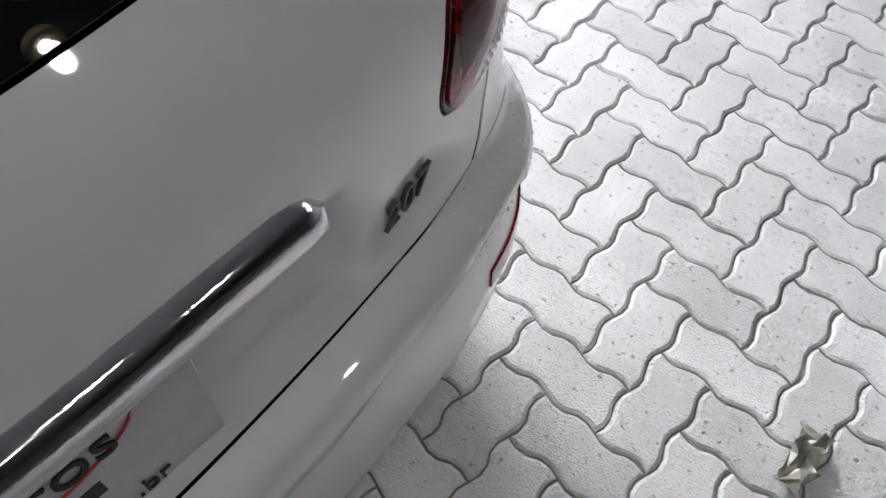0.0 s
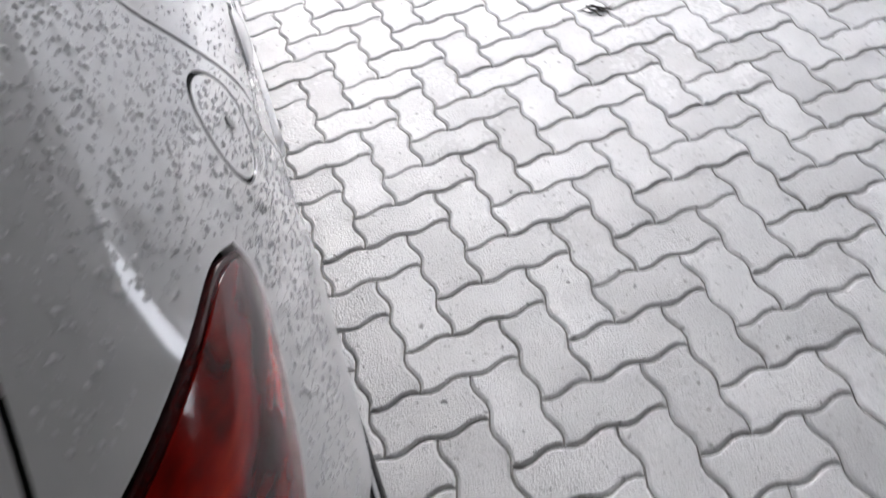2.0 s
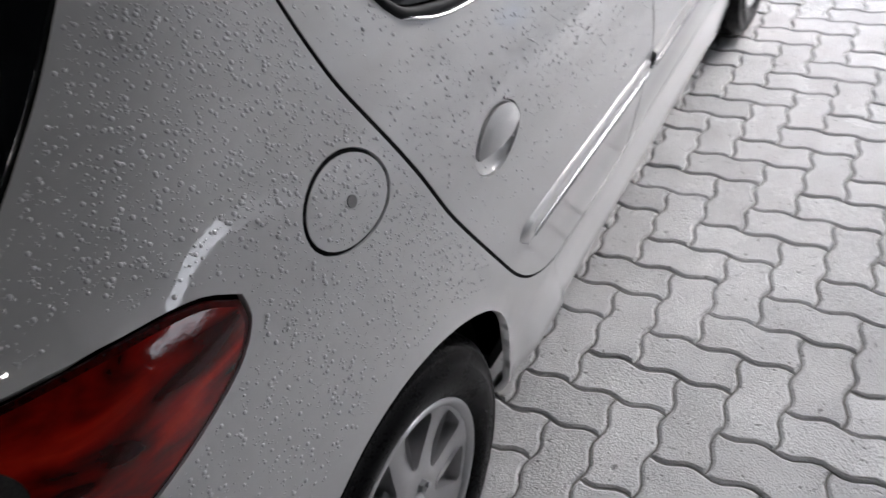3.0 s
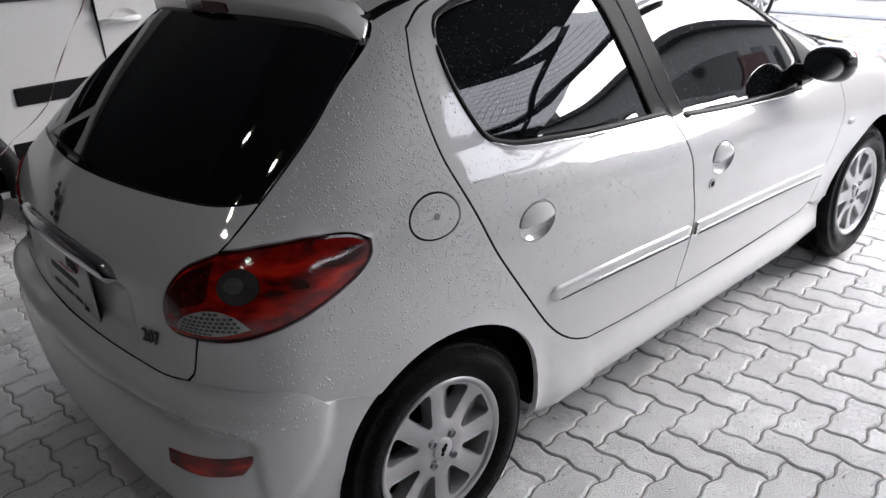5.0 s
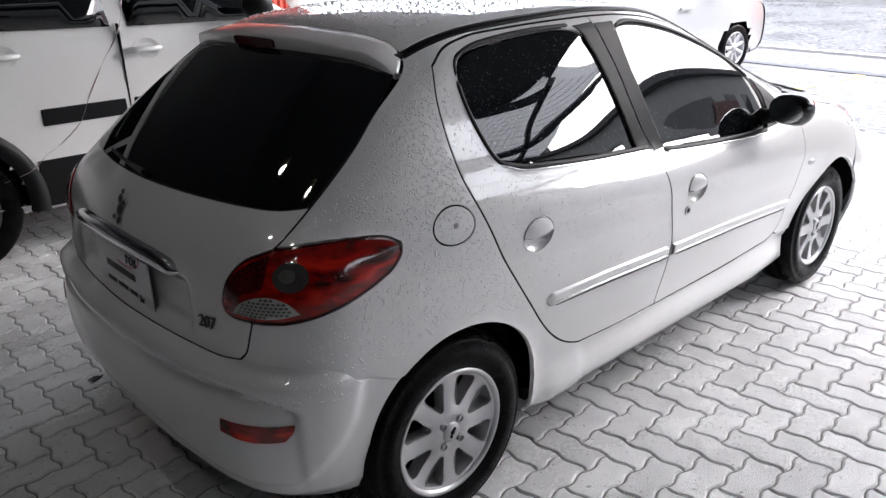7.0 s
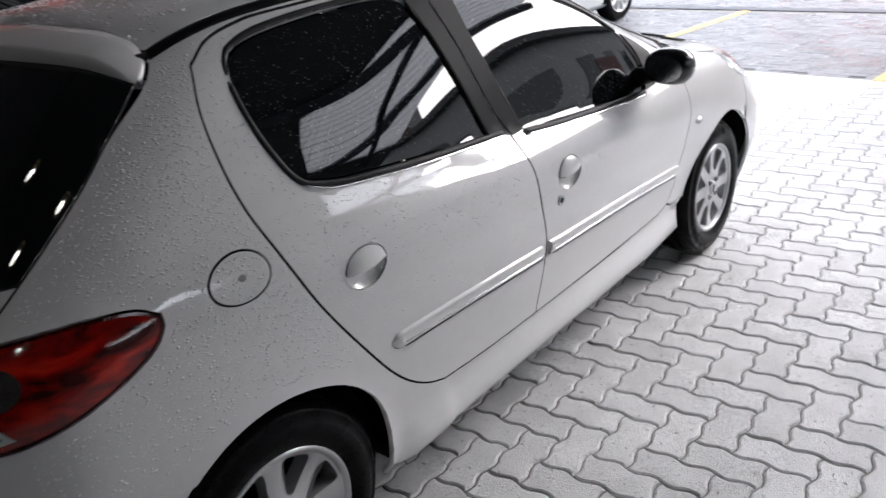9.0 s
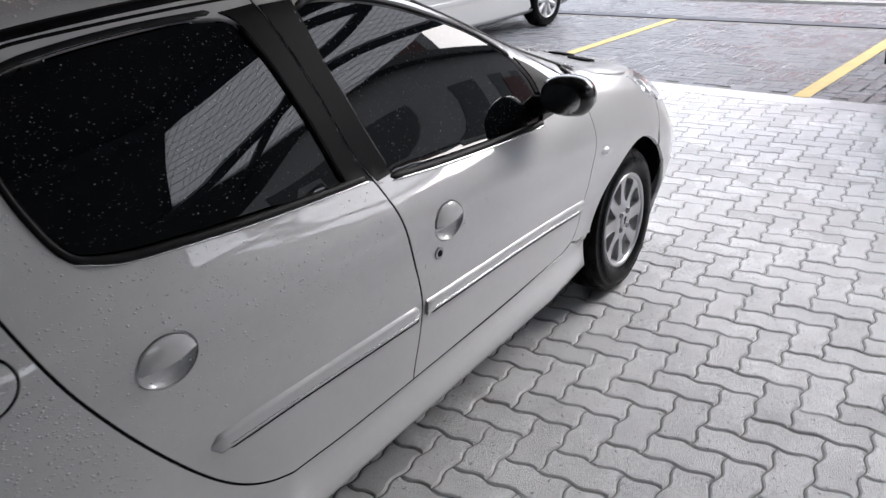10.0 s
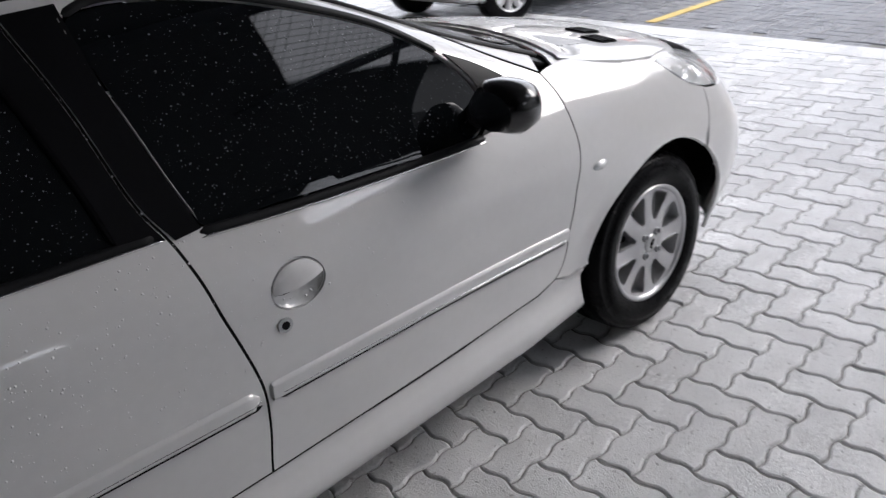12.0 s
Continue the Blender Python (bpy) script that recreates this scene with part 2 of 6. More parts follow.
def spun(profile, center, axis="y", segments=48, arc=None):
    """A turned shape: rows of (radius, along) about an axis."""
    verts, faces, n = [], [], len(profile)
    full = arc is None
    count = segments if full else segments + 1
    for s in range(count):
        a = 2 * math.pi * s / segments if full else arc[0] + (arc[1] - arc[0]) * s / segments
        for r, d in profile:
            p = (r * math.cos(a), d, r * math.sin(a)) if axis == "y" else (r * math.cos(a), r * math.sin(a), d)
            verts.append((center[0] + p[0], center[1] + p[1], center[2] + p[2]))
    for s in range(segments):
        for k in range(n - 1):
            a, b = s * n + k, ((s + 1) % count) * n + k
            faces.append((a, a + 1, b + 1, b))
    return verts, faces


def tube(points, radius, sides=8):
    """A round bar along points."""
    pts = [Vector(p) for p in points]
    verts, faces = [], []
    for i, p in enumerate(pts):
        d = (pts[min(i + 1, len(pts) - 1)] - pts[max(i - 1, 0)]).normalized()
        a = d.cross(Vector((0, 0, 1)) if abs(d.z) < 0.9 else Vector((1, 0, 0))).normalized()
        b = d.cross(a)
        r = radius[i] if isinstance(radius, (list, tuple)) else radius
        verts += [p + r * (math.cos(2 * math.pi * s / sides) * a + math.sin(2 * math.pi * s / sides) * b) for s in range(sides)]
    for i in range(len(pts) - 1):
        for s in range(sides):
            t = (s + 1) % sides
            faces.append((i * sides + s, i * sides + t, (i + 1) * sides + t, (i + 1) * sides + s))
    faces.append(tuple(range(sides)))
    faces.append(tuple(range(len(verts) - sides, len(verts))))
    return verts, faces


# ---- the hatchback's body as one smooth solid: side, rear, front and top surfaces blended ----
CY = 0.03  # the middle line of the car


def curve1(xs, ys):
    """A smooth curve through points: monotone cubic pieces."""
    xs, ys = np.array(xs, float), np.array(ys, float)
    h, d = np.diff(xs), np.diff(ys) / np.diff(xs)
    m = np.r_[d[0], (d[:-1] * h[1:] + d[1:] * h[:-1]) / (h[:-1] + h[1:]), d[-1]]

    def value(x):
        x = np.clip(x, xs[0] - 0.3, xs[-1] + 0.3)
        i = np.clip(np.searchsorted(xs, x) - 1, 0, len(h) - 1)
        t = (x - xs[i]) / h[i]
        inner = ((2 * t**3 - 3 * t**2 + 1) * ys[i] + (t**3 - 2 * t**2 + t) * h[i] * m[i]
                 + (3 * t**2 - 2 * t**3) * ys[i + 1] + (t**3 - t**2) * h[i] * m[i + 1])
        return np.where(t < 0, ys[0] + m[0] * (x - xs[0]), np.where(t > 1, ys[-1] + m[-1] * (x - xs[-1]), inner))
    return value


SIDE_Z = [0.20, 0.36, 0.50, 0.62, 0.75, 0.85, 0.95, 1.10, 1.30, 1.42]
SIDE_X = [-0.45, -0.10, 0.35, 1.00, 1.80, 2.30, 2.80]
SIDE_Y = [
    [0.725, 0.745, 0.760, 0.765, 0.750, 0.725, 0.690, 0.620, 0.500, 0.420],
    [0.765, 0.785, 0.805, 0.812, 0.800, 0.780, 0.748, 0.680, 0.560, 0.480],
    [0.775, 0.785, 0.806, 0.822, 0.820, 0.805, 0.775, 0.700, 0.580, 0.505],
    [0.775, 0.782, 0.806, 0.824, 0.822, 0.800, 0.750, 0.682, 0.588, 0.525],
    [0.775, 0.772, 0.792, 0.818, 0.826, 0.804, 0.758, 0.690, 0.592, 0.530],
    [0.775, 0.775, 0.798, 0.824, 0.820, 0.785, 0.725, 0.640, 0.540, 0.480],
    [0.755, 0.780, 0.795, 0.795, 0.755, 0.715, 0.660, 0.580, 0.480, 0.420],
]
side_rows = [curve1(SIDE_Z, row) for row in SIDE_Y]


def shoulder(x, z):
    """The doors' rounded shoulder under the window line."""
    below = np.interp(x, [-0.1, 0.35, 0.9, 1.06, 1.85, 2.1], [1.030, 0.995, 0.955, 0.935, 0.885, 0.875]) - z
    size = np.interp(x, [-0.30, 0.0, 0.35, 1.0, 1.8, 2.0, 2.25], [0.0, 0.016, 0.021, 0.017, 0.015, 0.010, 0.0])
    s = np.clip(below / 0.115, 0, 1)
    rise = np.where(s < 0.6, 1.25 * s, 0.75 + 1.25 * (s - 0.6) - 1.5625 * (s - 0.6) ** 2)
    fall = 0.5 + 0.5 * np.cos(np.clip((below - 0.115) / 0.13, 0, 1) * math.pi)
    return size * rise * fall


def half_width(x, z):
    v = [row(z) for row in side_rows]
    xs = np.array(SIDE_X)
    h = np.diff(xs)
    d = [(b - a) / w for a, b, w in zip(v[:-1], v[1:], h)]
    m = [d[0]] + [(p * h[k + 1] + q * h[k]) / (h[k] + h[k + 1]) for k, (p, q) in enumerate(zip(d[:-1], d[1:]))] + [d[-1]]
    x = np.clip(x, xs[0] - 0.2, xs[-1] + 0.2)
    out = np.where(x < xs[0], v[0] + m[0] * (x - xs[0]), v[-1] + m[-1] * (x - xs[-1]))
    for k in range(len(h)):
        t = np.clip((x - xs[k]) / h[k], 0, 1)
        piece = ((2 * t**3 - 3 * t**2 + 1) * v[k] + (t**3 - 2 * t**2 + t) * h[k] * m[k]
                 + (3 * t**2 - 2 * t**3) * v[k + 1] + (t**3 - t**2) * h[k] * m[k + 1])
        out = np.where((x >= xs[k]) & (x <= xs[k + 1]), piece, out)
    return out + shoulder(x, z)


rear_mid = curve1([0.20, 0.30, 0.42, 0.52, 0.60, 0.66, 0.76, 0.86, 0.94, 1.00, 1.12, 1.26, 1.40],
                  [-0.50, -0.560, -0.590, -0.595, -0.575, -0.550, -0.545, -0.540, -0.500, -0.440, -0.300, -0.110, 0.090])
rear_bow = curve1([0.2, 0.5, 0.7, 0.9, 1.0, 1.3], [0.16, 0.15, 0.16, 0.22, 0.26, 0.30])
front_mid = curve1([0.20, 0.35, 0.55, 0.70, 0.80, 0.95], [3.12, 3.22, 3.23, 3.16, 3.06, 2.80])
roof_mid = curve1([-0.3, 0.0, 0.3, 0.65, 1.0, 1.28, 1.55, 1.9, 2.28, 2.45, 2.75, 3.0, 3.2],
                  [1.33, 1.375, 1.412, 1.43, 1.428, 1.392, 1.292, 1.135, 0.990, 0.962, 0.905, 0.835, 0.74])
roof_bow = curve1([-0.3, 0.3, 1.0, 1.4, 1.8, 2.2, 2.6, 3.0], [0.16, 0.14, 0.13, 0.16, 0.18, 0.12, 0.11, 0.13])


def smax(a, b, r):
    h = np.clip(0.5 + 0.5 * (a - b) / r, 0, 1)
    return b + (a - b) * h + r * h * (1 - h)


def solid(x, y, z):
    """Below nought inside the body, above it outside."""
    a = np.abs(y - CY)
    side = (a - half_width(x, z)) * 0.95
    rear = (rear_mid(z) + rear_bow(z) * a**2 - x) * np.where(z > 0.95, 0.75, 1.0)
    front = (x - front_mid(z) + 0.26 * a**2) * 0.9
    top = (z - roof_mid(x) + roof_bow(x) * a**2) * 0.95
    f = smax(side, rear, 0.16)
    f = smax(f, front, 0.22)
    f = smax(f, top, 0.07)
    return f


REAR_HUB, FRONT_HUB, RING = 0.35, 2.3, 0.8


def unwrap(p):
    """Place on the skin to (u, z): u runs along the right side, and on round the corners."""
    x, a, z = p[0], abs(p[1] - CY), p[2]
    if x < REAR_HUB:
        return -RING * math.atan2(REAR_HUB - x, a), z
    if x > FRONT_HUB:
        return FRONT_HUB - REAR_HUB + RING * math.atan2(x - FRONT_HUB, a), z
    return x - REAR_HUB, z


def skin(u, z, side=-1):
    """(u, z) back to places on the skin, by rays from the middle line outwards."""
    u, z = np.asarray(u, float), np.asarray(z, float)
    length = FRONT_HUB - REAR_HUB
    back, fore = np.clip(-u / RING, 0, None), np.clip((u - length) / RING, 0, None)
    turn = back + fore
    ox = REAR_HUB + np.clip(u, 0, length)
    dx = np.sin(turn) * np.where(back > 0, -1.0, 1.0)
    dy = side * np.cos(turn)
    lo, hi = np.full(u.shape, 0.15), np.full(u.shape, 1.5)
    for _ in range(24):
        mid = (lo + hi) / 2
        inside = solid(ox + dx * mid, CY + dy * mid, z) < 0
        lo, hi = np.where(inside, mid, lo), np.where(inside, hi, mid)
    return np.stack([ox + dx * lo, CY + dy * lo, z], -1)


def crown(x, y):
    """Places on the top of the body over (x, y)."""
    x, y = np.asarray(x, float), np.asarray(y, float)
    lo, hi = np.full(x.shape, 0.3), np.full(x.shape, 1.7)
    for _ in range(24):
        mid = (lo + hi) / 2
        inside = solid(x, y, mid) < 0
        lo, hi = np.where(inside, mid, lo), np.where(inside, hi, mid)
    return np.stack([x, y, lo], -1)


def slope(p):
    """Outward normals of the skin."""
    e = 2e-3
    g = np.stack([solid(p[:, 0] + e * k[0], p[:, 1] + e * k[1], p[:, 2] + e * k[2])
                  - solid(p[:, 0] - e * k[0], p[:, 1] - e * k[1], p[:, 2] - e * k[2]) for k in np.eye(3)], -1)
    return g / (np.linalg.norm(g, axis=1, keepdims=True) + 1e-9)

def side_slope(p):
    """Outward normals of the plain side, for the nearly flat door glass."""
    e = 4e-3
    f = lambda x, y, z: np.abs(y - CY) - half_width(x, z)
    g = np.stack([f(p[:, 0] + e * k[0], p[:, 1] + e * k[1], p[:, 2] + e * k[2]) - f(p[:, 0] - e * k[0], p[:, 1] - e * k[1], p[:, 2] - e * k[2]) for k in np.eye(3)], -1)
    return g / (np.linalg.norm(g, axis=1, keepdims=True) + 1e-9)


# ---- panels laid on a skin ----
from mathutils.geometry import delaunay_2d_cdt as delaunay


def spline(points, step=0.014):
    """An open smooth line through points, at even steps."""
    p = np.array(points, float)
    if len(p) < 3:
        n = max(2, int(np.linalg.norm(p[-1] - p[0]) / step) + 1)
        return p[0] + (p[-1] - p[0]) * np.linspace(0, 1, n)[:, None]
    q = np.vstack([2 * p[0] - p[1], p, 2 * p[-1] - p[-2]])
    out = []
    for i in range(1, len(q) - 2):
        a, b, c, d = q[i - 1], q[i], q[i + 1], q[i + 2]
        n = max(2, int(np.linalg.norm(c - b) / step) + 1)
        t = np.linspace(0, 1, n, endpoint=False)[:, None]
        ta, tc = [np.linalg.norm(v) ** 0.5 + 1e-6 for v in (b - a, d - c)]
        tb = np.linalg.norm(c - b) ** 0.5 + 1e-6
        m1 = (b - a) / ta - (c - a) / (ta + tb) + (c - b) / tb
        m2 = (c - b) / tb - (d - b) / (tb + tc) + (d - c) / tc
        m1, m2 = m1 * tb, m2 * tb
        out.append((2 * t**3 - 3 * t**2 + 1) * b + (t**3 - 2 * t**2 + t) * m1 + (3 * t**2 - 2 * t**3) * c + (t**3 - t**2) * m2)
    return np.vstack(out + [p[-1:]])


def closed(points, step=0.014):
    """A closed smooth outline through points."""
    p = list(points)
    n = len(p)
    line = spline(p[-3:] + p + p[:3], step)
    d0 = np.linalg.norm(line - np.array(p[0]), axis=1)
    starts = np.where(d0 < 1e-6)[0]
    return line[starts[0]:starts[-1]]


def chain(*lines):
    out = []
    for line in lines:
        for q in np.asarray(line, float):
            if not out or np.linalg.norm(q - out[-1]) > 2e-3:
                out.append(q)
    if np.linalg.norm(out[0] - out[-1]) < 2e-3:
        out.pop()
    return np.array(out)


def area2(p):
    return float(np.sum(p[:, 0] * np.roll(p[:, 1], -1) - np.roll(p[:, 0], -1) * p[:, 1]))


def inset(p, d):
    """The outline moved inwards by d."""
    p = p if area2(p) > 0 else p[::-1]
    e = np.roll(p, -1, 0) - p
    n = np.stack([-e[:, 1], e[:, 0]], 1) / (np.linalg.norm(e, axis=1, keepdims=True) + 1e-9)
    m = n + np.roll(n, 1, 0)
    m /= np.maximum((m**2).sum(1, keepdims=True) / 2, 0.35)
    return p + d * m


def inside(p, poly):
    x, y = p[:, 0][:, None], p[:, 1][:, None]
    a, b = poly, np.roll(poly, -1, 0)
    cross = (a[:, 1] > y) != (b[:, 1] > y)
    at = (b[:, 0] - a[:, 0]) * (y - a[:, 1]) / (b[:, 1] - a[:, 1] + 1e-12) + a[:, 0]
    return (cross & (x < at)).sum(1) % 2 == 1


def filled(outline, holes, step):
    """Triangles over an outline with holes."""
    loops = [outline] + list(holes)
    lo, hi = outline.min(0), outline.max(0)
    gx, gy = np.meshgrid(np.arange(lo[0] + step / 2, hi[0], step), np.arange(lo[1] + step / 2, hi[1], step))
    gx = gx + (np.arange(gx.shape[0]) % 2)[:, None] * step / 2
    g = np.stack([gx.ravel(), gy.ravel()], 1)
    keep = inside(g, outline)
    for h in holes:
        keep &= ~inside(g, h)
    g = g[keep]
    edge = np.vstack(loops)
    if len(g):
        g = g[np.array([((edge - q) ** 2).sum(1).min() > (step * 0.45) ** 2 for q in g])]
    pts, edges, base = np.vstack([edge, g]), [], 0
    for loop in loops:
        n = len(loop)
        edges += [(base + i, base + (i + 1) % n) for i in range(n)]
        base += n
    from_cdt = delaunay([Vector(q) for q in pts], edges, [], 0, 1e-5)
    flat = np.array([tuple(v) for v in from_cdt[0]])
    tris = [tuple(f) for f in from_cdt[2] if len(f) == 3]
    mid = np.array([flat[list(f)].mean(0) for f in tris])
    ok = inside(mid, outline)
    for h in holes:
        ok &= ~inside(mid, h)
    return flat, [f for f, k in zip(tris, ok) if k]


def side_map(side=-1):
    return lambda q: skin(q[:, 0], q[:, 1], side)


def top_map(q):
    return crown(q[:, 0], q[:, 1])


def panel(name, outline, mat, parent, where, normal, holes=(), off=0.0, step=0.03, gap=0.0018, depth=0.014, label="", bulge=None):
    """A sheet on the skin, cut to an outline in the skin's own coordinates, with its edges turned in."""
    rim = inset(outline, gap)
    holes = [inset(h, -gap) for h in holes]
    flat, tris = filled(rim, holes, step)
    p = where(flat)
    n = normal(p)
    raise_by = np.full(len(p), off) if bulge is None else off + bulge(flat, p)
    p = p + n * raise_by[:, None]
    a, b, c = (p[[f[k] for f in tris]] for k in range(3))
    face = np.cross(b - a, c - a)
    mean = n[[f[0] for f in tris]]
    tris = [f if (u @ v) > 0 else f[::-1] for f, u, v in zip(tris, face, mean)]
    if bulge is not None:
        n2 = np.zeros_like(p)
        a, b, c = (p[[f[k] for f in tris]] for k in range(3))
        face = np.cross(b - a, c - a)
        for k in range(3):
            np.add.at(n2, [f[k] for f in tris], face)
        n = n2 / (np.linalg.norm(n2, axis=1, keepdims=True) + 1e-12)
    count = {}
    for f in tris:
        for k in range(3):
            count[(f[k], f[(k + 1) % 3])] = 1
    border = [(a, b) for a, b in count if (b, a) not in count]
    ring = sorted({v for e in border for v in e})
    lower = {v: len(p) + i for i, v in enumerate(ring)}
    turned = {v: len(p) + len(ring) + i for i, v in enumerate(ring)}
    out = np.zeros((len(p), 3))
    for a, b in border:
        w = np.cross(p[b] - p[a], n[a])
        w /= np.linalg.norm(w) + 1e-9
        out[a] += w
        out[b] += w
    out = out[ring]
    out /= np.linalg.norm(out, axis=1, keepdims=True) + 1e-9
    verts = np.vstack([p, p[ring], p[ring] - n[ring] * depth])
    normals = np.vstack([n, out * 0.8 + n[ring] * 0.6, out])
    faces = tris + [(b, a, lower[a], lower[b]) for a, b in border] + [(lower[b], lower[a], turned[a], turned[b]) for a, b in border]
    return solid_part(name, verts, faces, mat, parent, label, True, normals)


def bar_on(name, line, half, height, mat, parent, side=-1, label="", round_ends=True, where=None, rows=7, flat=0.5, reach=0.0):
    """A strip that stands proud of the skin along a line in (u, z)."""
    p = spline(line, 0.02)
    d = np.gradient(p, axis=0)
    d /= np.linalg.norm(d, axis=1, keepdims=True)
    across = np.stack([-d[:, 1], d[:, 0]], 1)
    run = np.r_[0, np.cumsum(np.linalg.norm(np.diff(p, axis=0), axis=1))]
    end = np.minimum(run, run[-1] - run)
    taper = np.sqrt(np.clip(1 - (1 - np.clip(end / (reach or half), 0.002, 1)) ** 2, 0, 1)) if round_ends else np.ones(len(p))
    verts = []
    for k in range(rows):
        s = -1 + 2 * k / (rows - 1)
        lift = height * min(1.0, ((1 - abs(s)) / flat) ** 0.5 if abs(s) < 1 else 0) if flat < 1 else height * math.sqrt(max(0, 1 - s * s))
        q = skin(p[:, 0] + across[:, 0] * s * half * taper, p[:, 1] + across[:, 1] * s * half * taper, side) if where is None else where(p + across * (s * half * taper)[:, None])
        nn = slope(q)
        verts.append(q + nn * (lift * np.clip(taper * 2.0, 0, 1) - 0.003)[:, None])
    n = len(p)
    faces = [(k * n + i, k * n + i + 1, (k + 1) * n + i + 1, (k + 1) * n + i) for k in range(rows - 1) for i in range(n - 1)]
    verts = np.vstack(verts)
    a, b, c = (verts[[f[k] for f in faces]] for k in range(3))
    if (np.cross(b - a, c - a) * slope(a)).sum() < 0:
        faces = [f[::-1] for f in faces]
    return solid_part(name, verts, faces, mat, parent, label)


MID = -RING * math.pi / 2  # u on the rear's middle line


def other(line):
    """A line's mirror image about the rear's middle."""
    p = np.array(line, float)[::-1].copy()
    p[:, 0] = 2 * MID - p[:, 0]
    return p


def on_top(x):
    """Half the width of roof and windscreen between the side rails."""
    return np.interp(x, [-0.4, 0.0, 0.9, 1.25, 2.12, 2.3], [0.50, 0.515, 0.515, 0.52, 0.685, 0.70])


# ---- the hatchback ----
car = thing("hatchback_car", (1.2, CY, 0.0), "silver-white five-door hatchback wet with rain, parked on pavers", "car")

rail_x = np.linspace(0.112, 2.06, 60)
rail = np.stack([np.where(rail_x < REAR_HUB, -RING * np.arctan2(REAR_HUB - rail_x, on_top(rail_x)), rail_x - REAR_HUB), crown(rail_x, np.full(60, CY - 1) + 1 - on_top(rail_x))[:, 2]], 1)
L_TOP_R = [(-0.252, 1.288), (-0.18, 1.325), (-0.03, 1.350), (0.14, 1.360), (0.34, 1.366), (0.53, 1.368)]
L_REAR = [(0.235, 0.370), (0.17, 0.396), (0.10, 0.443), (0.022, 0.522), (-0.085, 0.673), (-0.168, 0.82), (-0.223, 0.95), (-0.252, 1.03),
          (-0.270, 1.12), (-0.273, 1.21), (-0.252, 1.288)]
L_B = [(0.53, 1.368), (0.548, 1.304), (0.579, 1.186), (0.612, 1.0), (0.640, 0.93), (0.652, 0.87), (0.664, 0.79), (0.686, 0.70), (0.708, 0.58),
       (0.706, 0.48), (0.690, 0.352)]
L_LOW_R = [(0.690, 0.352), (0.43, 0.358), (0.235, 0.370)]
L_TOP_F = [(0.53, 1.368), (0.70, 1.362), (0.87, 1.340), (1.06, 1.287), (1.27, 1.200), (1.42, 1.118), (1.56, 1.030), (1.683, 0.960)]
L_FRONT = [(1.683, 0.960), (1.708, 0.90), (1.713, 0.82), (1.709, 0.73), (1.697, 0.64), (1.690, 0.53), (1.682, 0.43), (1.652, 0.383), (1.57, 0.356)]
L_LOW_F = [(1.57, 0.356), (1.23, 0.347), (0.690, 0.352)]
G_REAR = [(-0.160, 1.245), (-0.140, 1.285), (-0.09, 1.306), (0.045, 1.326), (0.22, 1.338), (0.39, 1.338), (0.46, 1.318), (0.495, 1.24), (0.522, 1.13),
          (0.540, 1.03), (0.548, 0.957), (0.32, 0.978), (0.105, 1.000), (-0.03, 1.018), (-0.095, 1.042), (-0.130, 1.105), (-0.153, 1.18)]
G_FRONT = [(0.640, 1.318), (0.70, 1.332), (0.87, 1.310), (1.06, 1.253), (1.267, 1.163), (1.385, 1.075), (1.446, 0.995), (1.450, 0.93), (1.400, 0.889),
           (1.14, 0.902), (0.86, 0.921), (0.705, 0.938), (0.682, 1.05), (0.655, 1.20)]
LAMP_TOP = [(-0.700, 0.930), (-0.626, 0.940), (-0.546, 0.942), (-0.478, 0.930), (-0.447, 0.910)]
LAMP_LOW = [(-0.447, 0.910), (-0.446, 0.888), (-0.465, 0.856), (-0.512, 0.822), (-0.563, 0.797), (-0.619, 0.778), (-0.675, 0.766), (-0.742, 0.760)]
LAMP_IN = [(-0.742, 0.760), (-0.787, 0.758), (-0.810, 0.767), (-0.816, 0.79), (-0.810, 0.825), (-0.794, 0.861), (-0.763, 0.898), (-0.700, 0.930)]
L_GLASS = [(-0.395, 1.277), (-0.476, 1.197), (-0.539, 1.124), (-0.600, 1.053), (-0.637, 1.008)]
L_HATCH_UP = [(-0.637, 1.008), (-0.670, 0.966), (-0.700, 0.930)]
L_HATCH_LO = [(-0.742, 0.760), (-0.752, 0.715), (-0.762, 0.675), (-0.778, 0.655)]
L_SEAM = [(-0.778, 0.655), (-0.711, 0.660), (-0.634, 0.655), (-0.580, 0.638), (-0.548, 0.598)]
L_SEAM2 = [(-0.548, 0.598), (-0.520, 0.590), (-0.475, 0.566)]


def arch(cu, cz, r, a0, a1):
    return np.array([(cu + r * math.cos(radians(a)), cz + r * math.sin(radians(a))) for a in np.linspace(a0, a1, 40)])


def rear_arch(a0, a1):
    """The rear wheel's opening, a circle about the hub laid on the curving skin."""
    q = arch(0.032, 0.303, 0.329, a0, a1)
    return np.stack([np.where(q[:, 0] < REAR_HUB, -RING * np.arctan2(REAR_HUB - q[:, 0], 0.80), q[:, 0] - REAR_HUB), q[:, 1]], 1)


ARCH_R, ARCH_F = (-0.306, 0.303, 0.318), (2.105, 0.300, 0.336)
REAR_ARCH = rear_arch(127, -19)
FRONT_ARCH = arch(*ARCH_F, 168, 45)
FRONT_ARCH_LO = arch(*ARCH_F, 45, -8)

H_REAR, H_FRONT = (-0.018, 0.822), (0.831, 0.775)


def bowl(cu, cz):
    """The round cut-out behind a door handle."""
    return np.array([(cu + 0.060 * math.cos(radians(a)), cz + 0.050 * math.sin(radians(a))) for a in range(0, 360, 8)])


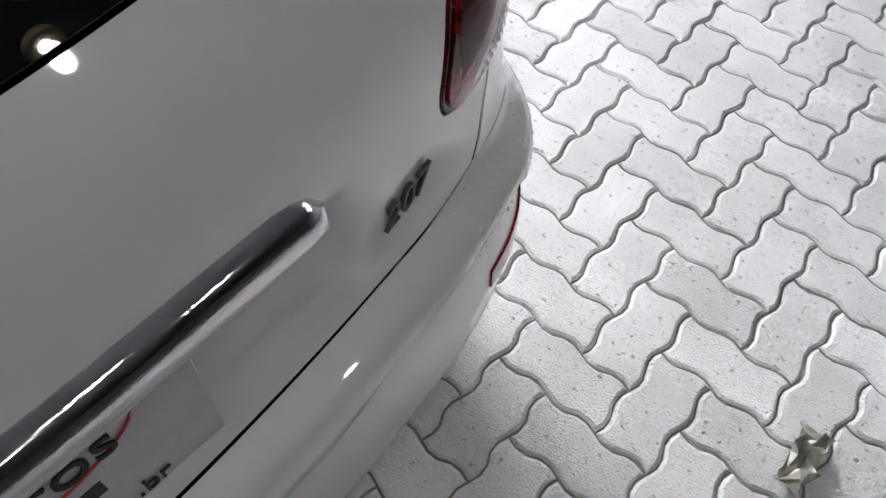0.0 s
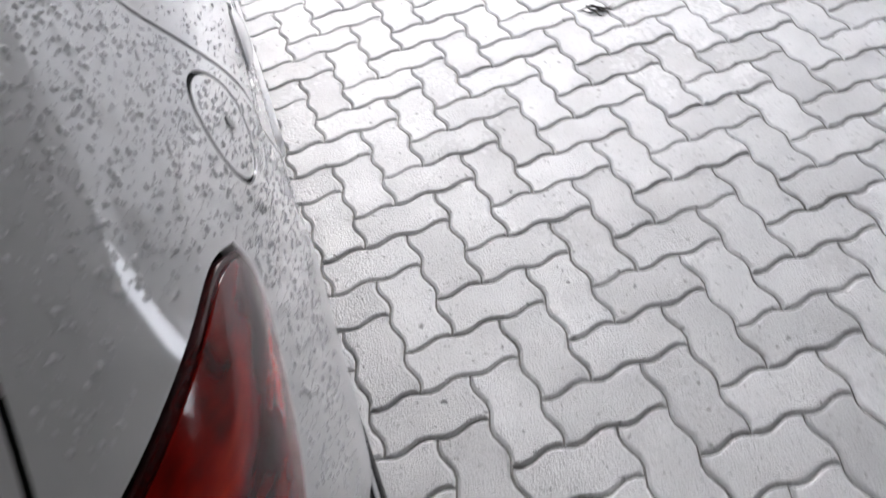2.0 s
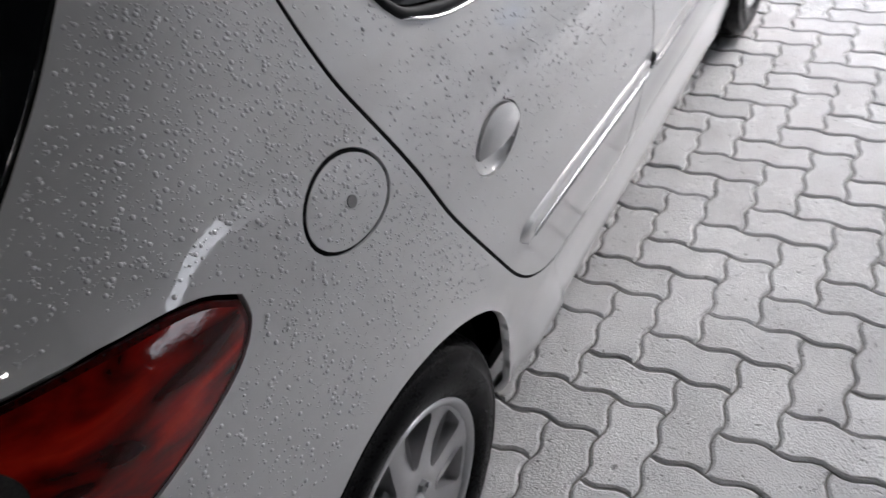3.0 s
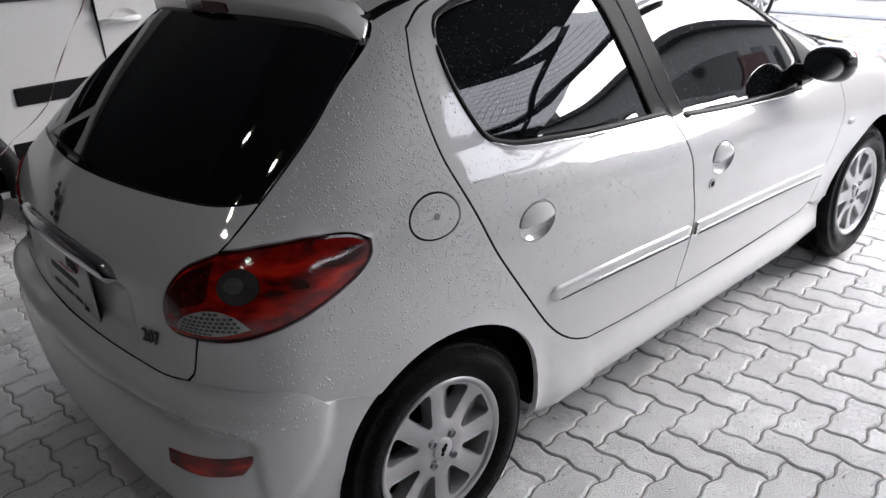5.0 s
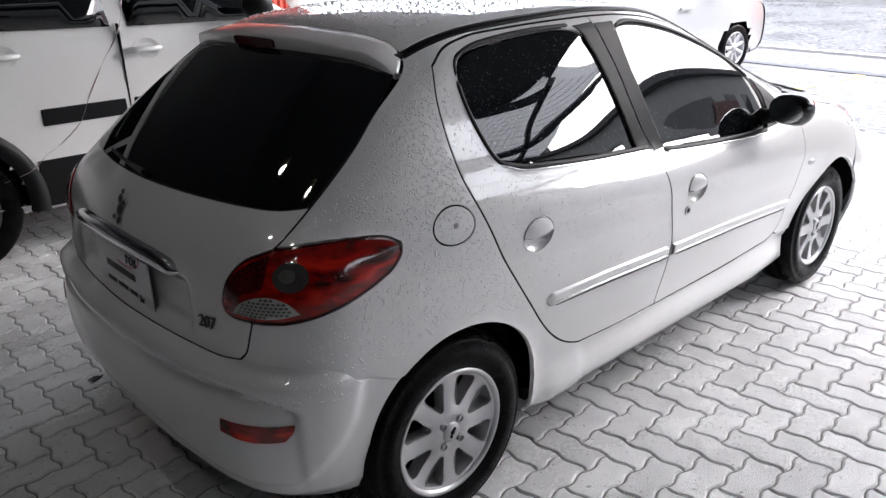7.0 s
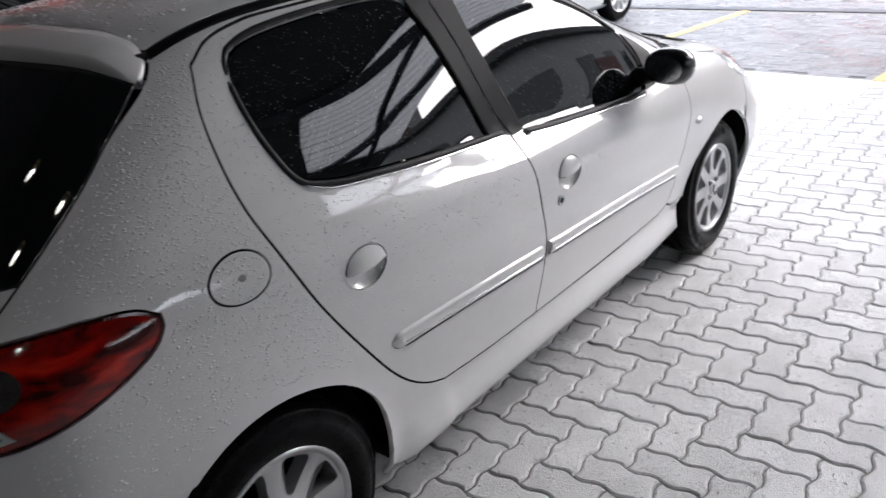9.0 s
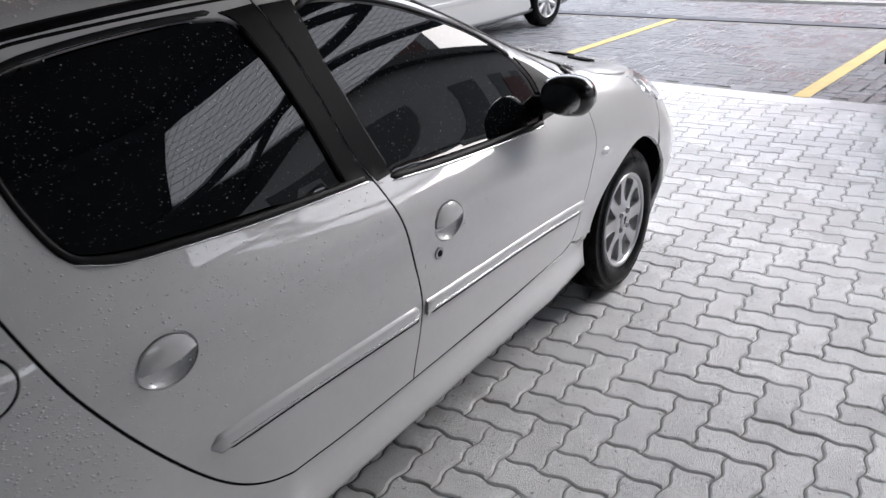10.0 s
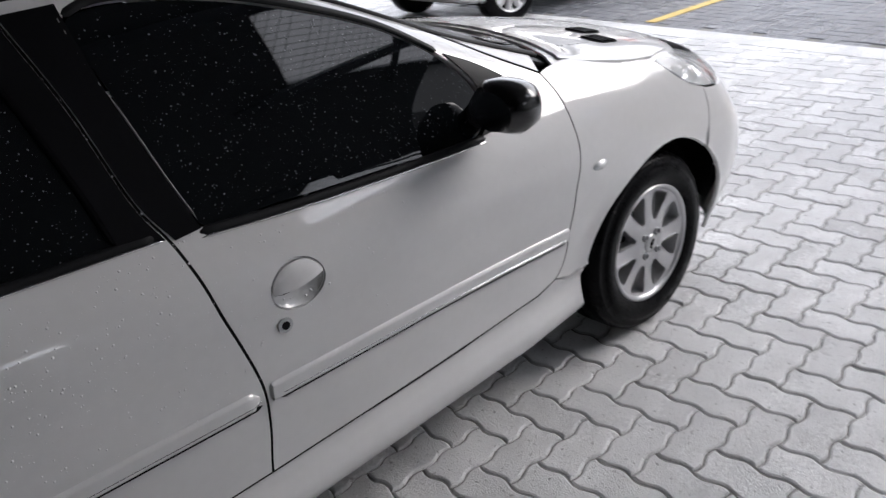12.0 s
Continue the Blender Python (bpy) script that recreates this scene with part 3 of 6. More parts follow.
for side in (-1, 1):
    where = side_map(side)
    s = spline
    # rear door
    door_line = chain(s(L_REAR), s(L_TOP_R), s(L_B), s(L_LOW_R))
    g_line = closed(G_REAR)
    d1 = panel("rear_door", door_line, PAINT, car, where, slope, [g_line, bowl(*H_REAR)], gap=0.0032)
    panel("window_glass", inset(g_line, 0.004), GLASS, d1, where, side_slope, off=-0.006, gap=0, step=0.025, depth=0.004, label="dark tinted rain-spotted glass")
    front_line = chain(s(L_B)[::-1], s(L_TOP_F), s(L_FRONT), s(L_LOW_F))
    f_line = closed(G_FRONT)
    d2 = panel("front_door", front_line, PAINT, car, where, slope, [f_line, bowl(*H_FRONT)], gap=0.0032)
    panel("window_glass", inset(f_line, 0.004), GLASS, d2, where, side_slope, off=-0.006, gap=0, step=0.025, depth=0.004, label="dark tinted rain-spotted glass")
    # black pillar covers and window seals
    panel("pillar_cover", chain(s([(0.43, 1.345), (0.53, 1.350)]), s([(0.5335, 1.345), (0.5445, 1.304), (0.5755, 1.186), (0.6085, 1.0), (0.634, 0.936)]), s([(0.632, 0.936), (0.552, 0.948)]),
          s([(0.552, 0.948), (0.543, 1.03), (0.525, 1.13), (0.498, 1.24), (0.463, 1.320), (0.43, 1.345)])), BLACK_TRIM, d1, where, slope, off=0.003, gap=0.001, step=0.03)
    panel("pillar_cover", chain(s([(0.5405, 1.345), (0.64, 1.345)]), s([(0.64, 1.328), (0.652, 1.20), (0.679, 1.05), (0.703, 0.932)]), s([(0.703, 0.932), (0.648, 0.930)]),
          s([(0.648, 0.930), (0.6155, 1.0), (0.5825, 1.186), (0.5515, 1.304), (0.5405, 1.345)])), BLACK_TRIM, d2, where, slope, off=0.003, gap=0.001, step=0.03)
    panel("mirror_sail", chain(s([(1.395, 1.078), (1.47, 1.04), (1.55, 0.985), (1.60, 0.935)]), s([(1.60, 0.935), (1.52, 0.893), (1.40, 0.884)]),
          s([(1.40, 0.884), (1.452, 0.93), (1.449, 0.995), (1.395, 1.078)])), BLACK_PLASTIC, d2, where, slope, off=0.004, gap=0.001)
    bar_on("window_seal", [(0.63, 0.946), (0.32, 0.969), (0.105, 0.991), (-0.03, 1.009), (-0.10, 1.034), (-0.139, 1.10), (-0.163, 1.18), (-0.169, 1.25)], 0.009, 0.008, BLACK_PLASTIC, d1, side)
    bar_on("window_seal", [(-0.169, 1.25), (-0.147, 1.293), (-0.09, 1.315), (0.045, 1.335), (0.22, 1.347), (0.42, 1.349)], 0.007, 0.006, BLACK_PLASTIC, d1, side)
    bar_on("chrome_strip", [(0.635, 0.937), (0.32, 0.960), (0.105, 0.982), (-0.03, 1.000), (-0.105, 1.026)], 0.0028, 0.009, CHROME, d1, side)
    bar_on("window_seal", [(1.42, 0.881), (1.14, 0.894), (0.86, 0.912), (0.69, 0.928)], 0.009, 0.008, BLACK_PLASTIC, d2, side)
    bar_on("chrome_strip", [(1.42, 0.872), (1.14, 0.885), (0.86, 0.903), (0.69, 0.919)], 0.0028, 0.009, CHROME, d2, side)
    bar_on("window_seal", [(0.463, 1.320), (0.497, 1.24), (0.524, 1.13), (0.542, 1.03), (0.551, 0.955)], 0.008, 0.005, BLACK_TRIM, d1, side)
    # grey strip painted as the highlight on the wet rubber edge of the glass
    bar_on("glass_run", [(0.630, 1.340), (0.640, 1.242), (0.664, 1.138), (0.683, 1.036), (0.704, 0.948)], 0.0022, 0.006, LOCK_AND_GLINT, d2, side)
    bar_on("window_seal", [(0.636, 1.325), (0.70, 1.341), (0.87, 1.319), (1.06, 1.262), (1.267, 1.172), (1.392, 1.082)], 0.008, 0.006, BLACK_PLASTIC, d2, side)
    # dark strips laid in the shut lines as the shade of the gaps
    for shut in (L_REAR, L_TOP_R, L_B, L_LOW_R, L_TOP_F, L_FRONT, L_LOW_F):
        bar_on("door_seal", shut, 0.0065, 0.0020, UNDER, car, side, round_ends=False)
    # protective mouldings
    for door, line in ((d1, [(0.022, 0.588), (0.30, 0.580), (0.697, 0.560)]), (d2, [(0.722, 0.559), (1.2, 0.532), (1.677, 0.500)])):
        bar_on("side_moulding", [(u, z + 0.010) for u, z in line], 0.023, 0.012, PAINT, door, side, round_ends=door is d1, flat=0.16, rows=11)
        # dark line along the moulding's lower edge
        low = [(u + (0.03 if k == 0 and door is d1 else 0.004), z - 0.0125) for k, (u, z) in enumerate(line)]
        bar_on("moulding_groove", low, 0.0046, 0.0125, BLACK_TRIM, door, side, flat=0.9)
        # bright thin strip standing in for the highlight along the moulding
        high = [(u + (0.025 if k == 0 and door is d1 else 0.004), z + 0.0) for k, (u, z) in enumerate(line)]
        bar_on("moulding_insert", high, 0.0016, 0.0138, CHROME, door, side, flat=0.9)
    # pull handles in round dishes
    for door, (cu, cz) in ((d1, H_REAR), (d2, H_FRONT)):
        round_off = lambda q, a=cu, b=cz: np.clip(1 - ((q[:, 0] - a) / 0.060) ** 2 - ((q[:, 1] - b) / 0.050) ** 2, 0, 1)
        panel("handle_hollow", bowl(cu, cz), PAINT, door, where, slope, off=0.0, gap=0.0, step=0.007, depth=0.003, bulge=lambda q, p, r=round_off: -0.003 - 0.019 * r(q) ** 0.6)
        top = np.array([(cu + 0.058 * math.cos(a), cz + 0.048 * math.sin(a)) for a in np.linspace(0.12, math.pi + 0.02, 28)])
        panel("handle_flap", chain(top, spline([tuple(top[-1]), (cu, cz - 0.001), tuple(top[0])], 0.006)), PAINT, door, where, slope, off=0.001, gap=0, step=0.008, depth=0.010,
              bulge=lambda q, p, r=round_off: 0.011 * r(q) ** 0.7)
        bar_on("handle_gap", [(top[-1][0] + 0.003, top[-1][1] - 0.003), (cu, cz - 0.0045), (top[0][0] - 0.003, top[0][1] - 0.003)], 0.0032, 0.0055, UNDER, door, side)
    ring = arch(0.783, 0.702, 0.0165, 0, 350)
    lock = panel("door_lock", ring, GALV, d2, where, slope, off=0.004, gap=0, step=0.006, depth=0.006)
    panel("keyway", arch(0.783, 0.702, 0.009, 0, 340), BLACK_TRIM, lock, where, slope, off=0.0055, gap=0, step=0.004, depth=0.002)
    # body side with rear wing, sill and roof rail
    wing = chain(s(LAMP_TOP), s(LAMP_LOW), s(L_HATCH_LO), s(L_SEAM), s(L_SEAM2), REAR_ARCH, spline([(-0.004, 0.194), (0.6, 0.190), (1.40, 0.195), (1.785, 0.200)], 0.02),
                 arch(*ARCH_F, 197, 170), spline([(1.783, 0.360), (1.70, 0.350)]), s(L_FRONT)[::-1][6:], rail[::-1], s([tuple(rail[0]), (-0.359, 1.327), (-0.355, 1.304), (-0.373, 1.278), (-0.393, 1.261)]), s([(-0.393, 1.261)] + L_GLASS[1:]), s(L_HATCH_UP))
    doors = chain(s(L_REAR), s(L_TOP_R), s(L_TOP_F), s(L_FRONT), s(L_LOW_F), s(L_LOW_R))
    fuel = arch(0.0, 0.0, 1.0, 0, 352) * np.array([0.060, 0.047]) + np.array([-0.303, 0.915])
    body = panel("body_side", wing, PAINT, car, where, slope, [doors, fuel], step=0.03, gap=0.0032,
                 bulge=lambda q, p: 0.008 * np.clip(1 - (np.hypot(q[:, 0] - ARCH_R[0], q[:, 1] - ARCH_R[1]) - ARCH_R[2]) / 0.05, 0, 1) ** 2 * (q[:, 0] > -0.7)
                 - 0.010 * np.clip((0.350 - q[:, 1]) / 0.012, 0, 1) * (q[:, 0] > 0.25) * np.clip((0.350 - q[:, 1]), 0, 0.02) / 0.02 + 0.020 * np.clip((0.33 - q[:, 1]) / 0.07, 0, 1) * np.clip((q[:, 0] - 0.03) / 0.08, 0, 1) * np.clip((1.78 - q[:, 0]) / 0.25, 0, 1)
                 - 0.03 * np.clip((0.23 - q[:, 1]) / 0.04, 0, 1))
    # shade of the wing's gaps, drawn as dark strips
    bar_on("wing_seal", L_HATCH_UP, 0.006, 0.0012, UNDER, car, side, round_ends=False)
    bar_on("wing_seal", L_HATCH_LO, 0.006, 0.0012, UNDER, car, side, round_ends=False)
    bar_on("wing_seal", [(-0.374, 1.276), (-0.357, 1.304), (-0.361, 1.325), tuple(rail[0])], 0.006, 0.0018, UNDER, car, side, round_ends=False)
    if side == -1:
        # the gap round the flap gets its shade from a dark strip
        bar_on("flap_seal", np.vstack([fuel[::4], fuel[:1]]), 0.0032, 0.0016, UNDER, car, side, round_ends=False)
        flap = panel("fuel_flap", fuel, PAINT, car, where, slope, step=0.02, gap=0.0018)
        panel("flap_lock", arch(-0.301, 0.915, 0.0065, 0, 340), LOCK_AND_GLINT, flap, where, slope, off=0.002, gap=0, step=0.003, depth=0.004)
    # front wing
    fender = chain(s(L_FRONT)[::-1][6:], s([(1.683, 0.960), (1.72, 0.963), (1.83, 0.955), (1.951, 0.918), (2.089, 0.883), (2.200, 0.857)]),
                   s([(2.200, 0.857), (2.235, 0.82), (2.33, 0.748), (2.385, 0.725)]), s([(2.385, 0.725), (2.372, 0.64), (2.343, 0.538)]), FRONT_ARCH[::-1], s([(1.783, 0.368), (1.70, 0.358)]))
    panel("front_wing", fender, PAINT, car, where, slope, step=0.03,
          bulge=lambda q, p: 0.010 * np.clip(1 - (np.hypot(q[:, 0] - ARCH_F[0], q[:, 1] - ARCH_F[1]) - ARCH_F[2]) / 0.05, 0, 1) ** 2)
    ring = np.array([(1.792 + 0.030 * math.cos(a), 0.685 + 0.014 * math.sin(a)) for a in np.linspace(0, 2 * math.pi, 30, endpoint=False)])
    panel("side_repeater", ring, CLEAR, car, where, slope, off=0.002, gap=0, step=0.008, depth=0.008, bulge=lambda q, p: 0.010 * np.clip(1 - ((q[:, 0] - 1.792) / 0.03) ** 2 - ((q[:, 1] - 0.685) / 0.014) ** 2, 0, 1) ** 0.5)
    # headlamp
    head = closed([(2.205, 0.858), (2.30, 0.856), (2.43, 0.835), (2.53, 0.775), (2.56, 0.735), (2.50, 0.70), (2.40, 0.722), (2.33, 0.752), (2.24, 0.82)])
    lamp = panel("headlamp", head, COVER, car, where, slope, step=0.03, off=0.001, label="clear plastic headlamp with two round reflectors")
    panel("reflector_housing", inset(head, 0.006), CLEAR, lamp, where, slope, step=0.02, off=-0.022, gap=0, depth=0.004)
    for cu, cz, r in ((2.335, 0.803, 0.034), (2.425, 0.778, 0.032)):
        ring = arch(cu, cz, r, 0, 350)
        deep = lambda q, p, a=cu, b=cz, c=r: -0.016 * np.clip(1 - ((q[:, 0] - a) ** 2 + (q[:, 1] - b) ** 2) / c**2, 0, 1)
        panel("lamp_bowl", ring, CHROME, lamp, where, slope, step=0.010, off=-0.016, gap=0, depth=0.006, bulge=deep)
    # tail lamp
    lamp_line = chain(s(LAMP_TOP), s(LAMP_LOW), s(LAMP_IN))
    bezel = panel("tail_lamp", lamp_line, DARK_RED, car, where, slope, step=0.02, off=0.002, label="red tail lamp with black edge")
    inner = inset(lamp_line, 0.007)
    swell = lambda q, p, rim=lamp_line: 0.010 * np.clip(np.array([np.sqrt(((rim - v) ** 2).sum(1).min()) for v in q]) / 0.05, 0, 1) ** 0.6
    eye = np.array([(-0.662 + 0.033 * math.cos(a), 0.871 + 0.032 * math.sin(a)) for a in np.linspace(0, 2 * math.pi, 36, endpoint=False)])
    rev = chain(s([(-0.782, 0.774), (-0.765, 0.802), (-0.735, 0.822), (-0.700, 0.829), (-0.668, 0.817), (-0.645, 0.790)]), s([(-0.645, 0.790), (-0.70, 0.776), (-0.782, 0.774)]))
    dark = chain(s([(-0.795, 0.80), (-0.79, 0.845), (-0.757, 0.888), (-0.705, 0.915)]), s([(-0.705, 0.915), (-0.708, 0.88), (-0.715, 0.845), (-0.755, 0.828), (-0.795, 0.80)]))
    panel("red_lens", inner, RED_LENS, bezel, where, slope, [eye, rev, dark], off=0.002, gap=0, step=0.014, depth=0.004, bulge=swell)
    panel("dark_lens", dark, DARK_RED, bezel, where, slope, off=0.0022, gap=0.0005, step=0.014, depth=0.004, bulge=swell)
    panel("round_lens", eye, SMOKE_LENS, bezel, where, slope, off=0.0026, gap=0.0005, step=0.010, depth=0.005, bulge=swell)
    panel("bulb_window", (eye - np.array([-0.662, 0.871])) * 0.45 + np.array([-0.668, 0.874]), BULB, bezel, where, slope, off=0.0042, gap=0.0, step=0.010, depth=0.003, bulge=swell)
    panel("reversing_lens", rev, NET_LENS, bezel, where, slope, off=0.002, gap=0.0005, step=0.010, depth=0.004, bulge=swell)
    # bright cells of the reversing lens
    for i in range(16):
        for j in range(6):
            u0, z0 = -0.775 + i * 0.0092 + (j % 2) * 0.0046, 0.780 + j * 0.0085
            if inside(np.array([[u0, z0]]), inset(rev, 0.005))[0]:
                q = np.array([(u0, z0)] + [(u0 + 0.0040 * math.cos(a), z0 + 0.0034 * math.sin(a)) for a in np.linspace(0, 2 * math.pi, 6, endpoint=False)])
                pp = where(q)
                pp = pp + slope(pp) * (0.0030 + swell(q, pp) + np.r_[0.0012, np.zeros(6)])[:, None]
                solid_part("lens_cell", pp, [(0, 1 + k, 1 + (k + 1) % 6) for k in range(6)], CELL, bezel, "", False)

# ---- the hatchback's rear ----
where = side_map(-1)
s = spline
low_mid = [(-0.778, 0.655), (-0.830, 0.645), (-0.93, 0.643), (MID, 0.640)]
glass_low = [(-0.637, 1.008), (-0.70, 1.001), (-0.80, 0.998), (-0.95, 0.997), (MID, 0.996)]
down = chain(s(L_HATCH_UP), s(LAMP_IN)[::-1], s(L_HATCH_LO), s(low_mid))
up = s(glass_low)


def mirrored(line):
    return np.array([(2 * MID - q[0], q[1]) for q in line])


hatch = chain(down, other(down), mirrored(up), up[::-1])


def hatch_shape(q, p):
    """The hollow for the number plate and a soft crease under the glass."""
    a = np.abs(q[:, 0] - MID)
    dip = np.clip((0.335 - a) / 0.03, 0, 1) * np.clip((0.815 - q[:, 1]) / 0.02, 0, 1) * np.clip((q[:, 1] - 0.668) / 0.015, 0, 1)
    return -0.022 * dip


tail = panel("tailgate", hatch, PAINT, car, where, slope, step=0.014, gap=0.0018, bulge=hatch_shape)
glass_top = [(-0.395, 1.277), (-0.50, 1.302), (-0.70, 1.318), (-0.95, 1.325), (MID, 1.327)]
pane = chain(s(L_GLASS), up, mirrored(up[::-1]), mirrored(s(L_GLASS)[::-1]), mirrored(s(glass_top)), s(glass_top)[::-1])
panel("rear_window", pane, GLASS, tail, where, slope, step=0.03, off=0.001, label="black tinted rear window")
# bumper
half = chain(s(L_SEAM2)[::-1], s(L_SEAM)[::-1], s(low_mid))
under = s([(-0.578, 0.235), (-0.655, 0.240), (-0.80, 0.222), (-0.95, 0.235), (-1.05, 0.265), (MID, 0.27)])
arch_back = rear_arch(127, 192)
bumper = chain(half, mirrored(half[::-1]), mirrored(arch_back), mirrored(under), under[::-1], arch_back[::-1])


RAISED = np.array([(0.0, 0.70), (0.75, 0.70), (0.712, 0.593), (0.705, 0.546), (0.694, 0.487), (0.674, 0.445), (0.648, 0.398), (0.605, 0.345),
                   (0.58, 0.331), (0.50, 0.330), (0.374, 0.335), (0.20, 0.362), (0.0, 0.372)])


def away(q, line):
    """Distance of points from a run of straight pieces."""
    best = np.full(len(q), 9.0)
    for a, b in zip(line[:-1], line[1:]):
        d = b - a
        t = np.clip(((q - a) @ d) / (d @ d), 0, 1)
        best = np.minimum(best, np.hypot(*(q - a - t[:, None] * d).T))
    return best


def bumper_shape(q, p):
    """A raised middle with a step round its edge, a crease over the reflectors, and a valance that tucks in."""
    a, z = np.abs(q[:, 0] - MID), q[:, 1]
    f = np.stack([a, z], 1)
    inner = inside(f, RAISED)
    d = away(f, RAISED[2:]) * np.where(inner, 1, -1)
    lift = 0.014 * np.clip(0.5 + d / 0.014, 0, 1) ** 1.5 * np.clip((0.642 - z) / 0.035, 0, 1)
    top = np.interp(a, [0.0, 0.28, 0.40, 0.49, 0.565, 0.596], [0.572, 0.580, 0.589, 0.592, 0.578, 0.553])
    deep = np.clip((0.600 - a) / 0.008, 0, 1) * np.clip((top - z) / 0.008, 0, 1) * np.clip(1 - (top - z) / 0.30, 0, 1)
    shelf = 0.020 * np.clip((0.640 - z) / 0.03, 0, 1) * np.clip((0.62 - a) / 0.2, 0, 1)
    return lift + shelf - 0.027 * deep - 0.04 * np.clip((0.29 - z) / 0.09, 0, 1)


rear_bumper = panel("rear_bumper", bumper, PAINT, car, where, slope, step=0.010, gap=0.0016, bulge=bumper_shape)
# dark strip for the shade between tailgate and bumper
bar_on("tailgate_seal", chain(s(low_mid), mirrored(s(low_mid)[::-1]))[::3], 0.0017, 0.0012, UNDER, tail, round_ends=False)
for line in (L_SEAM + L_SEAM2[1:], mirrored(L_SEAM + L_SEAM2[1:])):
    bar_on("bumper_lip", line, 0.009, 0.0012, PAINT, rear_bumper, round_ends=False)
for flip in (0, 1):
    line = s([(-0.812, 0.506), (-0.74, 0.512), (-0.668, 0.516)])
    base = chain(line, s([(-0.664, 0.52), (-0.668, 0.498), (-0.684, 0.474)]), s([(-0.684, 0.474), (-0.755, 0.468), (-0.812, 0.474)]))
    base = mirrored(base[::-1]) if flip else base
    panel("reflector", base, RED_LENS, rear_bumper, where, slope, step=0.010, depth=0.012, off=0.0035, gap=0, label="red rear reflector", bulge=bumper_shape)

# roof, windscreen, bonnet
xs = np.linspace(0.112, 1.25, 50)
right = np.stack([xs, CY - on_top(xs) + 0.016], 1)
left = np.stack([xs[::-1], CY + on_top(xs[::-1]) - 0.016], 1)
back = spline([(0.112, CY + 0.50), (0.112, CY + 0.36), (0.096, CY + 0.16), (0.090, CY), (0.096, CY - 0.16), (0.112, CY - 0.36), (0.112, CY - 0.50)], 0.02)
fore = spline([(1.25, CY - 0.50), (1.32, CY - 0.3), (1.345, CY), (1.32, CY + 0.3), (1.25, CY + 0.50)], 0.02)
panel("roof", chain(right, fore, left, back), PAINT, car, top_map, slope, step=0.045, depth=0.02)
xs = np.linspace(1.26, 2.08, 40)
right = np.stack([xs, CY - on_top(xs) + 0.018], 1)
left = np.stack([xs[::-1], CY + on_top(xs[::-1]) - 0.018], 1)
low = spline([(2.08, CY - 0.66), (2.20, CY - 0.45), (2.27, CY), (2.20, CY + 0.45), (2.08, CY + 0.66)], 0.02)
panel("windscreen", chain(right, low, left, spline([(1.26, CY + 0.50), (1.33, CY + 0.3), (1.355, CY), (1.33, CY - 0.3), (1.26, CY - 0.50)], 0.02)), GLASS, car, top_map, slope, step=0.045, off=-0.004, label="dark windscreen glass")
hood_side = [(2.16, 0.690), (2.30, 0.712), (2.43, 0.728), (2.56, 0.722)]
hr = spline([(x, CY - y) for x, y in hood_side], 0.02)
hl = spline([(x, CY + y) for x, y in hood_side[::-1]], 0.02)
nose = spline([(2.56, CY - 0.722), (2.72, CY - 0.66), (2.85, CY - 0.50), (2.95, CY), (2.85, CY + 0.50), (2.72, CY + 0.66), (2.56, CY + 0.722)], 0.02)
cowl = spline([(2.16, CY + 0.690), (2.28, CY + 0.45), (2.36, CY), (2.28, CY - 0.45), (2.16, CY - 0.690)], 0.02)
bonnet = panel("bonnet", chain(hr, nose, hl, cowl), PAINT, car, top_map, slope, step=0.04)
panel("slam_panel", inset(chain(hr, nose, hl, cowl), -0.028), PAINT, car, top_map, slope, step=0.04, off=-0.007, gap=0, depth=0.006)
well = chain(spline([(2.085, CY - 0.665), (2.20, CY - 0.45), (2.275, CY), (2.20, CY + 0.45), (2.085, CY + 0.665)], 0.02), spline([(2.15, CY + 0.688), (2.27, CY + 0.45), (2.35, CY), (2.27, CY - 0.45), (2.15, CY - 0.688)], 0.02))
panel("wiper_well", well, BLACK_PLASTIC, car, top_map, slope, step=0.03, off=-0.022)
for cx, cy in ((2.595, 0.425), (2.515, 0.553)):
    for side in (-1, 1):
        ring = closed([(cx + 0.046 * dx, CY + side * cy + 0.048 * dy) for dx, dy in ((1, 0), (0.85, 0.85), (0, 1), (-0.85, 0.85), (-1, 0), (-0.85, -0.85), (0, -1), (0.85, -0.85))])
        vent = panel("bonnet_vent", ring, UNDER, bonnet, top_map, slope, step=0.02, off=0.0015, gap=0, label="black slatted bonnet vent")
        for k in range(4):
            p = crown(np.full(8, cx - 0.030 + 0.020 * k), CY + side * cy + np.linspace(-0.042, 0.042, 8))
            v, f = tube(p + np.array([0, 0, 0.004]), 0.0035, 6)
            solid_part("vent_slat", v, f, BLACK_PLASTIC, vent)
for side in (-1, 1):
    # gutter strip from the hatch to the windscreen's foot
    g = np.linspace(0.104, 2.08, 70)
    p = crown(g, CY + side * on_top(g))
    n = slope(p)
    cross = np.cross(n, np.gradient(p, axis=0))
    cross /= np.linalg.norm(cross, axis=1, keepdims=True)
    rows = [p + cross * w + n * h for w, h in ((-0.015, -0.004), (-0.012, 0.004), (0.0, 0.0055), (0.012, 0.004), (0.015, -0.004))]
    m = len(g)
    faces = [(k * m + i, k * m + i + 1, (k + 1) * m + i + 1, (k + 1) * m + i) for k in range(4) for i in range(m - 1)]
    solid_part("roof_gutter_strip", np.vstack(rows), faces, BLACK_TRIM, car)
